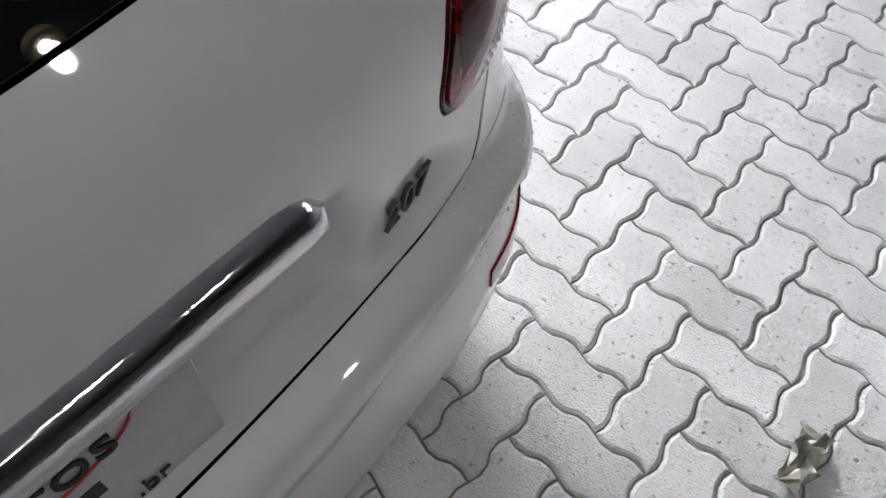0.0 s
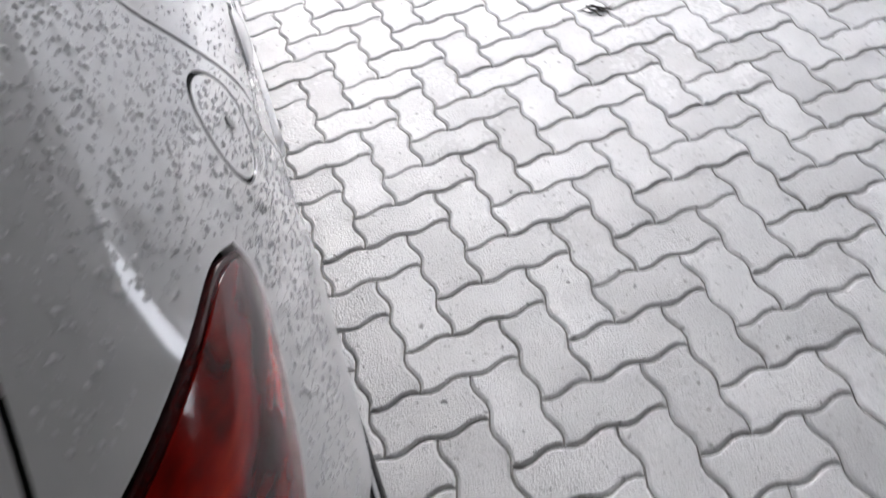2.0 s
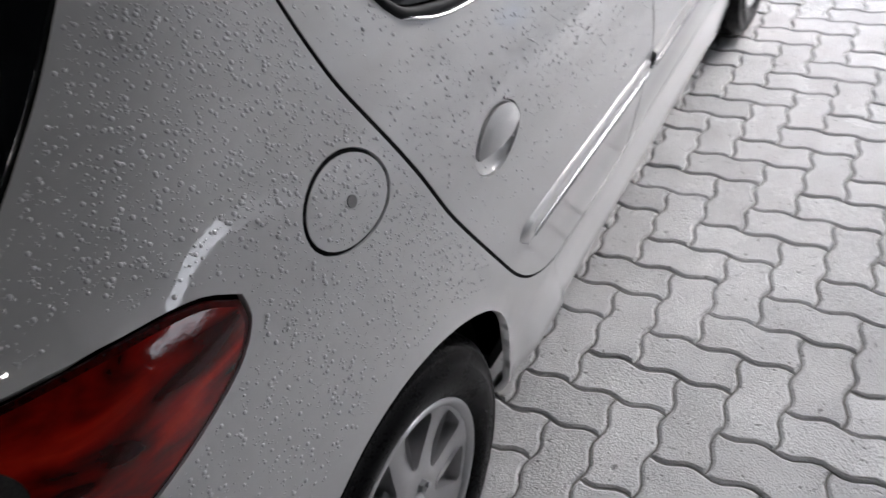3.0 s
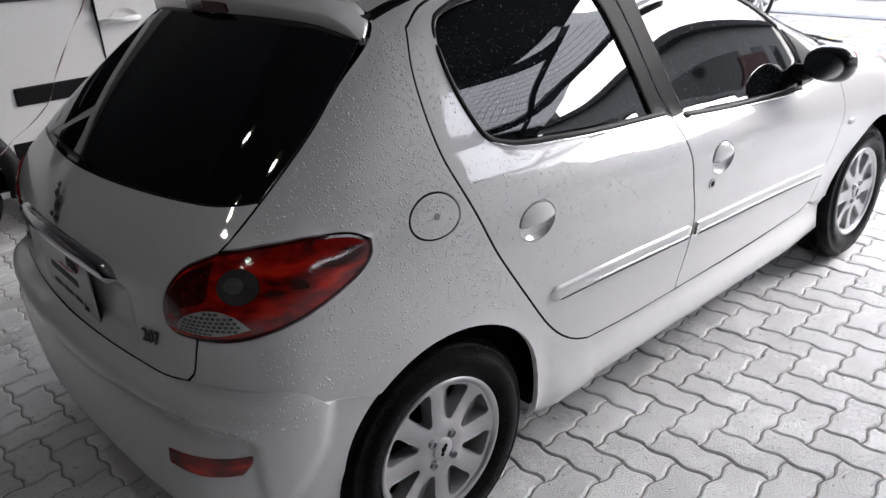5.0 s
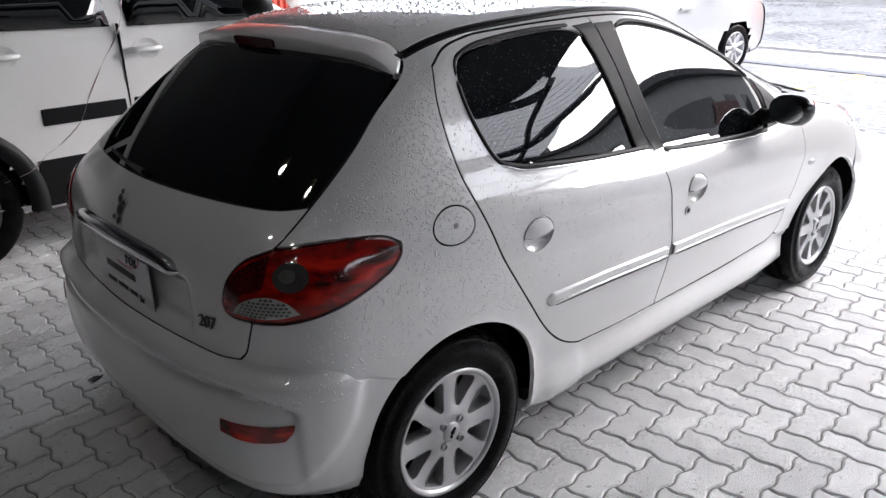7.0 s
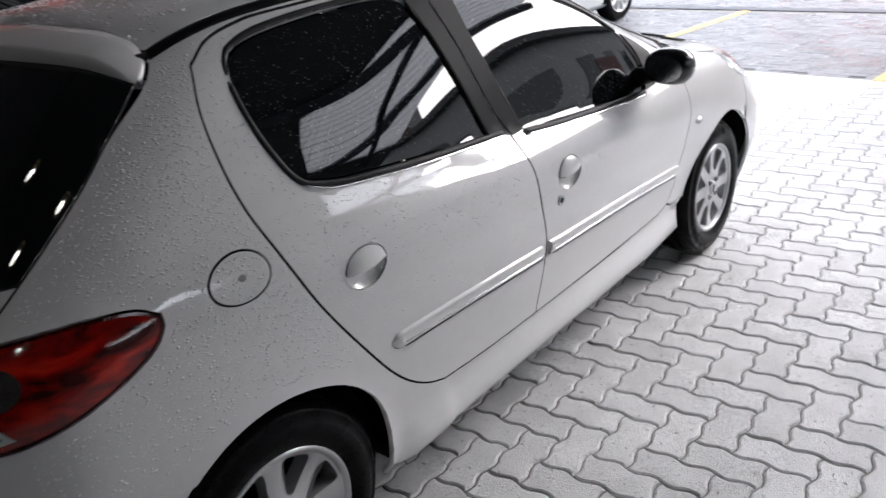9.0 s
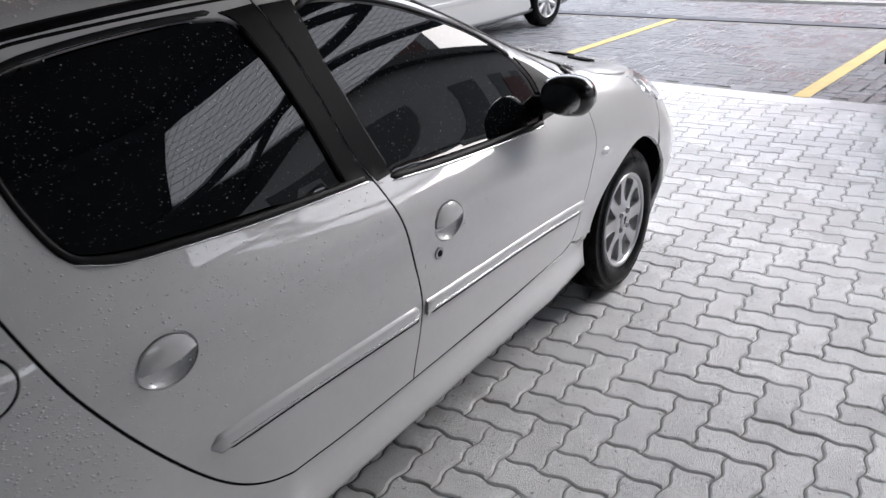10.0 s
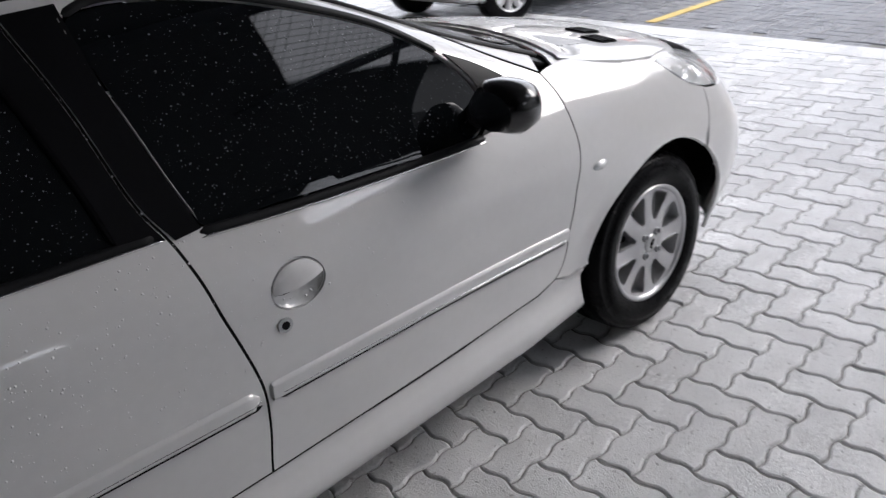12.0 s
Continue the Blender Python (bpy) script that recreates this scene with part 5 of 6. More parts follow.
def paver_outline(cells_x, cells_y, gap=0.0008, seg=6):
    """Half-metre-scale wavy outline of a block of cells, from its lower left corner."""
    amp = 0.0078

    def wave(t):
        return amp * (math.sin(2 * math.pi * t) + 0.12 * math.sin(6 * math.pi * t))
    pts = []
    w, h = cells_x * M, cells_y * M
    for i in range(cells_x * seg):
        t = i / seg
        pts.append((t * M - wave(0), 0 - wave(t)))
    for i in range(cells_y * seg):
        t = i / seg
        pts.append((w + wave(t), t * M))
    for i in range(cells_x * seg):
        t = cells_x - i / seg
        pts.append((t * M, h - wave(t)))
    for i in range(cells_y * seg):
        t = cells_y - i / seg
        pts.append((wave(t), t * M))
    p = np.array(pts)
    return inset(p, gap)


def paver_mesh(cells_x, cells_y, seg, drop=0.012):
    p = paver_outline(cells_x, cells_y, 0.0008, seg)
    q, r = inset(p, 0.0028), inset(p, 0.0078)
    c = p.mean(0)
    p, q, r = p - c, q - c, r - c
    n = len(p)
    verts = [(*a, -drop) for a in p] + [(*a, -0.0085) for a in p] + [(*a, -0.0034) for a in q] + [(*a, 0.0) for a in r]
    faces = [(k * n + i, k * n + (i + 1) % n, (k + 1) * n + (i + 1) % n, (k + 1) * n + i) for k in range(3) for i in range(n)]
    faces.append(tuple(range(3 * n, 4 * n)))
    return np.array(verts), faces, c


def lattice(lo, hi, keep):
    """The herringbone's blocks as (lying, corner x, corner y)."""
    out = []
    i0, i1 = int((lo[0] - PX) / M) - 2, int((hi[0] - PX) / M) + 2
    j0, j1 = int((lo[1] - PY) / M) - 2, int((hi[1] - PY) / M) + 2
    for i in range(i0, i1):
        for j in range(j0, j1):
            c = (i + j) % 4
            if c in (0, 2):
                x, y = PX + i * M, PY + j * M
                if keep(x + 0.1, y + 0.1):
                    out.append((c == 0, x, y))
    return out


def joined(name, blocks, seg, mat, turn, parent, label, seed):
    rng = np.random.default_rng(seed)
    all_v, all_f, base = [], [], 0
    kinds = {True: paver_mesh(2, 1, seg), False: paver_mesh(1, 2, seg)}
    for lying, x, y in blocks:
        v, f, c = kinds[lying]
        tilt = rng.normal(0, 0.006, 2)
        w = v.copy()
        w[:, 2] += rng.normal(0, 0.0009) + w[:, 0] * tilt[0] + w[:, 1] * tilt[1]
        w[:, :2] += np.array([x, y]) + c
        all_v.append(w)
        all_f += [tuple(base + k for k in g) for g in f]
        base += len(v)
    v = np.vstack(all_v)
    if turn:
        v = np.array([(*street(a, b)[:2], c) for a, b, c in v])
    ob = solid_part(name, v, all_f, mat, parent, label, False)
    return tagged(ob, label, "", "", "stuff")


def on_forecourt(x, y):
    return x - 5.95 - 0.105 * y < -0.08


near = lambda x, y: -1.0 < x < 2.75 and -1.95 < y < -0.72
blocks = lattice((-4.2, -5.2), (6.6, 6.6), on_forecourt)
close_by = sorted((b for b in blocks if near(b[1] + 0.1, b[2] + 0.1)), key=lambda b: abs(b[1] - 0.6) + 1.5 * abs(b[2] + 1.15))[:300]
picked = set(close_by)

# ---- forecourt roof, walls, lamps ----
HEIGHT = 3.6


def flat_sheet(name, outline, holes, z, mat, thick=0.08):
    flat, tris = filled(np.array(outline, float), [np.array(h, float) for h in holes], 1.5)
    n = len(flat)
    verts = [(*p, z) for p in flat] + [(*p, z + thick) for p in flat]
    faces = [f[::-1] for f in tris] + [tuple(i + n for i in f) for f in tris]
    return solid_part(name, verts, faces, mat, None, "", False)


roof_a = [(-9, -9), (5.5, -9), (5.9, -4.75), (3.45, -4.45), (2.95, -3.25), (4.45, -2.85), (4.7, -2.95), (4.75, 0.0), (5.4, 9.5), (-9, 9.5)]
canopy = tagged(flat_sheet("ceiling", roof_a, [], HEIGHT, ROOF_SHEET), "dark sheet-metal canopy over the forecourt", "ceiling", "", "structure")
for n, (a, b) in enumerate((((3.0, -4.6, 3.52), (6.3, -3.6, 3.52)), ((4.6, -2.9, 3.5), (4.9, -4.9, 3.5)), ((-8, -3.0, 3.5), (4.6, -3.0, 3.5)), ((-8, 2.0, 3.5), (4.8, 2.0, 3.5)))):
    v, f = tube([a, b], 0.07 if n < 2 else 0.09, 4)
    tagged(solid_part("roof_beam", v, f, STEEL, None, "", False), "dark painted steel roof beam", "beam", "roof beams", "structure")
skylight = bpy.data.materials.new("white_translucent_sheet")
skylight.use_nodes = True
bright = skylight.node_tree.nodes.new("ShaderNodeBsdfTranslucent")
bright.inputs[0].default_value = (0.92, 0.93, 0.95, 1)
skylight.node_tree.links.new(bright.outputs[0], skylight.node_tree.nodes["Material Output"].inputs[0])
pv = [(3.35, -4.50, HEIGHT + 0.03), (2.85, -3.20, HEIGHT + 0.03), (4.45, -2.78, HEIGHT + 0.03), (6.35, -3.55, HEIGHT + 0.03), (5.95, -4.80, HEIGHT + 0.03)]
tagged(solid_part("roof_light", pv, [(0, 1, 2, 3, 4)], skylight, None, "", False), "white translucent roof panel", "skylight", "", "structure")
# thin wires across the open corner of the canopy
wires = thing("wire_net", (4.5, -3.9, HEIGHT), "fine wire net over the open roof corner", "net")
wv, wf = [], []
hole = np.array([(3.45, -4.45), (2.95, -3.25), (4.45, -2.85), (6.3, -3.55), (5.9, -4.75)], float)
for k in range(40):
    for along in (0, 1):
        t = 2.9 + k * 0.11 if along == 0 else -5.0 + k * 0.11
        cut = []
        for p, q in zip(hole, np.roll(hole, -1, 0)):
            if (p[along] - t) * (q[along] - t) < 0:
                w = (t - p[along]) / (q[along] - p[along])
                cut.append(p + (q - p) * w)
        if len(cut) == 2:
            v, f = tube([(*cut[0], HEIGHT), (*cut[1], HEIGHT)], 0.0035, 3)
            wf += [tuple(i + len(wv) for i in g) for g in f]
            wv += v
solid_part("wires", wv, wf, GALV, wires)
# added out of view: dark back wall that keeps bounce light off the tailgate
tagged(block("wall_back", (-9.2, -9.2, 0, -9.0, 9.7, HEIGHT), UNSEEN_DARK), "unseen dark wall added behind the forecourt to cut light on the tailgate", "wall", "", "structure")
# unseen side walls, added: the tall one stops lamp glare, the low one lights the wing
tagged(block("wall_side", (-9.0, -9.2, 0, -0.4, -9.0, HEIGHT), WALL), "unseen grey side wall, added to block sky glare on the tail lamp", "wall", "", "structure")
tagged(block("unseen_low_wall", (-0.4, -9.2, 0, 4.0, -9.0, 2.85), WALL), "unseen grey side wall, kept low so sky light reaches the wing", "wall", "", "structure")

# red corrugated fence with a wire fence beyond it
def corrugated(name, x0, x1, y, z0, z1, mat, label, pitch=0.11):
    n = int((x1 - x0) / pitch * 4)
    verts, faces = [], []
    for i in range(n + 1):
        x = x0 + (x1 - x0) * i / n
        d = 0.02 * (1 if i % 4 in (1, 2) else -1)
        verts += [(x, y + d, z0), (x, y + d, z1), (x, y + d + 0.02, z1), (x, y + d + 0.02, z0)]
    for i in range(n):
        a, b = 4 * i, 4 * i + 4
        faces += [(a, b, b + 1, a + 1), (a + 1, b + 1, b + 2, a + 2), (a + 2, b + 2, b + 3, a + 3)]
    return tagged(solid_part(name, verts, faces, mat, None, "", False), label, "wall", "", "structure")


corrugated("wall_red", 3.2, 6.0, 9.3, 0.0, 3.62, RED_SHEET, "red corrugated sheet wall")
# hidden stretch made grey so the tailgate and rear glass reflect no red
corrugated("unseen_grey_wall", -9.0, 3.2, 9.3, 0.0, 3.62, WALL, "unseen grey corrugated wall, added to keep red out of the reflections")
fence = thing("mesh_fence", (7.5, 9.2, 0), "grey steel bar fence behind the cars", "fence")
for k in range(3):
    block("post", (6.1 + 2.2 * k, 9.16, 0, 6.2 + 2.2 * k, 9.26, 2.2), GALV, fence)
for k in range(46):
    v, f = tube([(6.2 + 0.1 * k, 9.2, 0.05), (6.2 + 0.1 * k, 9.2, 2.1)], 0.008, 4)
    solid_part("bar", v, f, GALV, fence, "", False)
for z in (0.3, 1.2, 2.0):
    v, f = tube([(6.1, 9.2, z), (10.8, 9.2, z)], 0.012, 4)
    solid_part("rail", v, f, GALV, fence, "", False)

for x, y in ((-2.2, -1.45), (-1.94, 0.19), (-1.3, 1.4), (-1.3, -0.36)):
    lamp = thing("ceiling_lamp", (x, y, HEIGHT - 0.05), "round recessed ceiling lamp, lit", "lamp", "ceiling lamps")
    v, f = spun([(0.055, -0.03), (0.12, -0.055), (0.135, -0.055), (0.135, 0.05)], (x, y, HEIGHT), "z", 28)
    solid_part("housing", v, f, WARM, lamp, "warm metal reflector ring")
    v, f = spun([(0.045, -0.025), (0.03, -0.032), (0.001, -0.034)], (x, y, HEIGHT), "z", 20)
    solid_part("bulb", v, f, LAMP, lamp, "bright white bulb")
    lt = new("lamp_light", bpy.data.lights.new("lamp_light", "SPOT"))
    lt.data.energy, lt.data.spot_size, lt.data.spot_blend, lt.data.shadow_soft_size, lt.data.color = 2.5, radians(110), 0.6, 0.06, (1.0, 0.95, 0.86)
    lt.location = (x, y, HEIGHT - 0.10)

# ---- street markings ----
for b, f0, f1, w in ((1.86, 0.12, 3.15, 0.10), (-0.70, 0.02, 3.15, 0.12)):
    sheet("road_marking", [street(f0, b - w / 2, 0.006), street(f1, b - w / 2, 0.006), street(f1, b + w / 2, 0.006), street(f0, b + w / 2, 0.006)], YELLOW, "worn yellow painted parking line", "marking", 0.004)
sheet("edging", [street(-0.20, -9, 0.002), street(0.03, -9, 0.002), street(0.03, 9.5, 0.002), street(-0.20, 9.5, 0.002)], PAVER, "pale concrete edging strip of the forecourt", "edging", 0.02)
sheet("drain_channel", [street(3.22, -14, 0.004), street(3.42, -14, 0.004), street(3.42, 16, 0.004), street(3.22, 16, 0.004)], STEEL, "dark drain channel in the paving", "drain", 0.01)
sheet("kerb", [street(4.85, -14, 0.03), street(5.05, -14, 0.03), street(5.05, 16, 0.03), street(4.85, 16, 0.03)], KERB, "wet concrete kerb at the street", "kerb", 0.08)
sheet("kerb", [street(15.45, -60, 0.12), street(15.65, -60, 0.12), street(15.65, 70, 0.12), street(15.45, 70, 0.12)], KERB, "pale concrete kerb across the street", "kerb", 0.15)

# ---- other vehicles ----


def simple_car(name, m, length, width, profile, belt, roof_half, paint, label, wheels, radius, windows, group="", lamps=(), cladding=None, spokes=7, rim_mat=ALLOY, sides=(-1, 1)):
    """A whole car from its side outline (x from the rear, z), with side and end glass, lamps and wheels. m: where its rear stands."""
    root = new(name)
    root.matrix_world = m
    tagged(root, label, "car", group)
    top = max(z for _, z in profile)
    half = curve1([0.15, 0.35, 0.7, belt, top], [width / 2 - 0.05, width / 2 - 0.01, width / 2, width / 2 - 0.03, roof_half])
    outline = closed(profile, 0.06)
    mid = np.array([length / 2, 0.75])

    def add(part_name, verts, faces, mat, parent=root, text="", smooth=True, normals=None):
        ob = new(part_name, mesh_of(part_name, verts, faces, mat, smooth, normals))
        ob.parent = parent
        if text:
            ob["label"] = text
        return ob
    rows, n = [], len(outline)
    plan = lambda x: 1 - 0.10 * np.clip(1 - x / 0.5, 0, 1) ** 2 - 0.16 * np.clip((x - length + 0.7) / 0.7, 0, 1) ** 2
    arches = [(wx, radius, radius + 0.05) for wx in wheels]
    for t, k in ((-1, 0.06), (-0.985, 0.03), (-0.95, 0.008), (-0.8, 0.0), (0, 0.0), (0.8, 0.0), (0.95, 0.008), (0.985, 0.03), (1, 0.06)):
        ring = inset(outline, k) if k else (outline if area2(outline) > 0 else outline[::-1])
        bow = 0.10 * (t * t) * np.clip((0.45 * length - np.abs(ring[:, 0] - length / 2)) / (0.45 * length) * -1 + 0.6, 0, 1)
        x = ring[:, 0] + np.where(ring[:, 0] < length / 2, bow, -bow) * 0.8
        rows.append(np.stack([x, t * half(ring[:, 1]) * plan(x), ring[:, 1]], 1))
    verts = np.vstack(rows)
    faces = [(k * n + i, k * n + (i + 1) % n, (k + 1) * n + (i + 1) % n, (k + 1) * n + i) for k in range(8) for i in range(n)]
    body = add("body", verts, faces, paint)
    for sgn in (-1, 1):
        ring = inset(outline, 0.06)
        flat, tris = filled(ring, [], 0.09)
        keep = [f for f in tris if all(math.hypot(flat[list(f)].mean(0)[0] - wx, flat[list(f)].mean(0)[1] - wz) > wr for wx, wz, wr in arches)]
        where = lambda q, g=sgn: np.stack([q[:, 0] + 0.0 * q[:, 0], g * half(q[:, 1]) * plan(q[:, 0]), q[:, 1]], 1)
        p = where(flat)
        bow = 0.10 * np.clip((0.45 * length - np.abs(flat[:, 0] - length / 2)) / (0.45 * length) * -1 + 0.6, 0, 1) * 0.8
        p[:, 0] += np.where(flat[:, 0] < length / 2, bow, -bow)
        add("side_panel", p, keep, paint)
        for wx, wz, wr in arches:
            v, f = spun([(wr + 0.02, -sgn * 0.0 + 0), (wr + 0.02, -sgn * 0.25), (0.02, -sgn * 0.26)], (wx, sgn * (width / 2 - 0.03), wz), "y", 24, (-0.2, math.pi + 0.2))
            add("wheel_housing", v, f, UNDER)
            if cladding:
                v, f = spun([(wr - 0.02, -sgn * 0.03), (wr - 0.02, sgn * 0.012), (wr + 0.075, sgn * 0.008), (wr + 0.08, -sgn * 0.02)], (wx, sgn * (width / 2 + 0.005), wz), "y", 40, (-0.15, math.pi + 0.15))
                add("arch_cladding", v, f, BLACK_PLASTIC)
        nrm = lambda p, g=sgn: np.tile((0, g * 0.95, 0.3), (len(p), 1))
        for poly in windows:
            line = np.vstack([np.linspace(a, b, 12, endpoint=False) for a, b in zip(np.array(poly, float), np.roll(np.array(poly, float), -1, 0))])
            flat, tris = filled(line, [], 0.12)
            p = where(flat) + np.array([0, sgn * 0.008, 0.0])
            v2 = np.vstack([p, p - np.array([0, sgn * 0.03, 0])])
            k = len(p)
            cnt = {(f[a], f[(a + 1) % 3]) for f in tris for a in range(3)}
            rim = [(a, b) for a, b in cnt if (b, a) not in cnt]
            add("side_window", v2, list(tris) + [(b, a, a + k, b + k) for a, b in rim], GLASS, root, "dark side window")
    for wx in wheels:
        for sgn in (-1, 1):
            car_wheel(root, wx, sgn * (width / 2 - 0.01), sgn, radius, radius * 0.66, spokes, rim_mat)
    for x0, y0, z0, x1, y1, z1, mat, text in lamps:
        bm = box(bmesh.new(), x0, y0, z0, x1, y1, z1, min(abs(x1 - x0), abs(y1 - y0), abs(z1 - z0)) * 0.25)
        me = bpy.data.meshes.new(text)
        bm.to_mesh(me)
        bm.free()
        me.materials.append(mat)
        ob = new(text, me)
        ob.parent = root
    return root


def car_wheel(root, x, y, side, radius, rim, spokes, rim_mat):
    holder = new("wheel")
    w0 = wheel_local(x, y, side, radius, rim, spokes, rim_mat)
    holder.parent = root
    for nm, v, f, mat in w0:
        ob = new(nm, mesh_of(nm, v, f, mat))
        ob.parent = holder
    return holder


def wheel_local(x, y, side, radius, rim, spokes, rim_mat):
    c = (x, y, radius)
    o = lambda d: side * d
    out = []
    v, f = spun([(rim - 0.01, o(-0.2)), (radius - 0.02, o(-0.2)), (radius, o(-0.17)), (radius, o(-0.04)), (radius - 0.012, o(-0.01)), (radius - 0.03, o(0.0)), (rim + 0.03, o(0.004)), (rim, o(-0.01))], c, "y", 40)
    out.append(("tyre", v, f, RUBBER))
    v, f = spun([(rim + 0.004, o(-0.012)), (rim, o(-0.004)), (rim - 0.012, o(-0.01)), (rim - 0.02, o(-0.1))], c, "y", 40)
    out.append(("rim", v, f, rim_mat))
    v, f = spun([(rim, o(-0.08)), (0.001, o(-0.08))], c, "y", 24)
    out.append(("brake_disc", v, f, UNDER))
    for k in range(spokes):
        a = 2 * math.pi * k / spokes + 0.3
        sv, sf = [], []
        for i in range(5):
            t = i / 4
            r = 0.03 + (rim - 0.045) * t
            half = 0.024 + 0.010 * t
            for off, dd in ((-1, -0.03), (-0.8, -0.002), (0.8, -0.002), (1, -0.03)):
                sv.append((c[0] + r * math.cos(a) - off * half * math.sin(a), c[1] + o(-0.018 + dd + 0.006 * t), c[2] + r * math.sin(a) + off * half * math.cos(a)))
        for i in range(4):
            sf += [(i * 4 + j, i * 4 + j + 1, i * 4 + j + 5, i * 4 + j + 4) for j in range(3)]
        out.append(("spoke", sv, sf, rim_mat))
    v, f = spun([(0.06, o(-0.03)), (0.05, o(-0.01)), (0.001, o(-0.008))], c, "y", 20)
    out.append(("hub_cap", v, f, rim_mat))
    return out


SUV = [(0.03, 0.50), (0.0, 0.75), (0.04, 1.05), (0.14, 1.30), (0.22, 1.55), (0.36, 1.68), (0.9, 1.72), (1.9, 1.71), (2.25, 1.66), (2.65, 1.42), (3.02, 1.21), (3.35, 1.15), (3.95, 1.06), (4.18, 0.92), (4.24, 0.6), (4.15, 0.34), (3.6, 0.28), (0.8, 0.28), (0.15, 0.36)]
suv = simple_car("suv_car", pose(-1.36, 3.27, 0), 4.24, 1.80, SUV, 1.2, 0.70, WHITE_PAINT, "white compact off-roader with black cladding, parked beside the hatchback", (0.80, 3.37), 0.35,
                 [[(0.50, 1.27), (0.55, 1.55), (0.70, 1.60), (0.86, 1.60), (0.90, 1.25)], [(0.95, 1.25), (0.95, 1.60), (1.30, 1.61), (1.74, 1.60), (1.77, 1.225)],
                  [(1.87, 1.22), (1.85, 1.60), (2.10, 1.59), (2.42, 1.46), (2.74, 1.26), (2.74, 1.20)]], cladding=True, spokes=5, rim_mat=DULL)
for y in (-0.905, 0.875):
    for nm, b, mat, text in (("sill_cladding", (1.25, y, 0.30, 2.92, y + 0.03, 0.56), BLACK_PLASTIC, "black plastic sill"), ("door_moulding", (1.32, y - 0.004, 0.74, 1.78, y + 0.03, 0.83), BLACK_PLASTIC, "black door moulding"),
                             ("door_moulding", (1.83, y - 0.004, 0.74, 2.75, y + 0.03, 0.83), BLACK_PLASTIC, "black door moulding"), ("door_gap", (1.80, y + 0.004, 0.57, 1.808, y + 0.03, 1.24), UNDER, ""), ("door_gap", (0.97, y + 0.004, 0.95, 0.978, y + 0.03, 1.24), UNDER, "")):
        bm = box(bmesh.new(), *b, 0.008 if mat is BLACK_PLASTIC else 0.0)
        bmesh.ops.translate(bm, verts=bm.verts, vec=(0, 0, 0))
        me = bpy.data.meshes.new(nm)
        bm.to_mesh(me)
        bm.free()
        me.materials.append(mat)
        ob = new(nm, me)
        ob.parent = suv
        if text:
            ob["label"] = text
for cx, cz in ((1.17, 1.115), (1.93, 1.09)):
    v, f = [], []
    for i in range(20):
        a = 2 * math.pi * i / 20
        v.append((cx + 0.02 + 0.075 * math.cos(a), -0.893, cz + 0.06 * math.sin(a)))
    v.append((cx + 0.02, -0.868, cz))
    dish = new("handle_dish", mesh_of("handle_dish", v, [(i, (i + 1) % 20, 20) for i in range(20)], WHITE_PAINT))
    dish.parent = suv
    v, f = tube([(cx - 0.10, -0.895, cz), (cx - 0.085, -0.925, cz + 0.003), (cx + 0.085, -0.925, cz + 0.003), (cx + 0.10, -0.895, cz)], 0.016, 8)
    hd = new("door_handle", mesh_of("door_handle", v, f, WHITE_PAINT))
    hd.parent = suv
v, f = spun([(0.001, -0.09), (0.07, -0.08), (0.095, -0.03), (0.09, 0.03), (0.05, 0.07), (0.001, 0.075)], (2.62, -1.02, 1.30), "z", 20)
mr = new("door_mirror", mesh_of("door_mirror", v, f, BLACK_PLASTIC))
mr.parent = suv

VAN = [(0.06, 0.40), (0.0, 0.65), (0.03, 0.95), (0.12, 1.25), (0.30, 1.58), (0.6, 1.66), (1.6, 1.67), (2.3, 1.60), (2.9, 1.30), (3.3, 1.08), (3.8, 0.96), (4.12, 0.80), (4.2, 0.5), (4.1, 0.25), (3.5, 0.2), (0.8, 0.2), (0.2, 0.28)]
turn = -6.0
simple_car("van_car", pose(5.30, 4.05, 0, 0, 0, turn), 4.2, 1.75, VAN, 1.0, 0.62, SILVER_PAINT, "silver people carrier parked on the dark paving", (0.75, 3.33), 0.31,
           [[(0.35, 1.06), (0.42, 1.45), (0.75, 1.50), (0.90, 1.04)], [(1.0, 1.03), (0.95, 1.52), (1.9, 1.52), (1.95, 1.0)], [(2.05, 1.0), (2.02, 1.50), (2.35, 1.46), (2.95, 1.08), (2.93, 0.99)]],
           lamps=((-0.01, -0.84, 0.95, 0.14, -0.66, 1.30, RED_LENS, "tail_lamp"), (-0.01, 0.66, 0.95, 0.14, 0.84, 1.30, RED_LENS, "tail_lamp"), (0.02, -0.60, 1.05, 0.16, 0.60, 1.45, GLASS, "rear_window"),
                  (1.2, -0.90, 0.86, 1.42, -0.86, 0.90, SILVER_PAINT, "door_handle"), (2.1, -0.90, 0.85, 2.32, -0.86, 0.89, SILVER_PAINT, "door_handle"), (2.78, -1.06, 0.98, 2.92, -0.88, 1.10, BLACK_PLASTIC, "door_mirror"),
                  (0.9, -0.885, 0.48, 2.9, -0.86, 0.53, SILVER_PAINT, "side_moulding")), spokes=9)
HATCH = [(0.05, 0.42), (0.0, 0.62), (0.05, 0.90), (0.25, 1.20), (0.55, 1.45), (1.2, 1.50), (1.9, 1.46), (2.6, 1.10), (2.9, 0.98), (3.5, 0.90), (3.85, 0.72), (3.9, 0.45), (3.8, 0.24), (3.2, 0.2), (0.7, 0.2), (0.15, 0.28)]
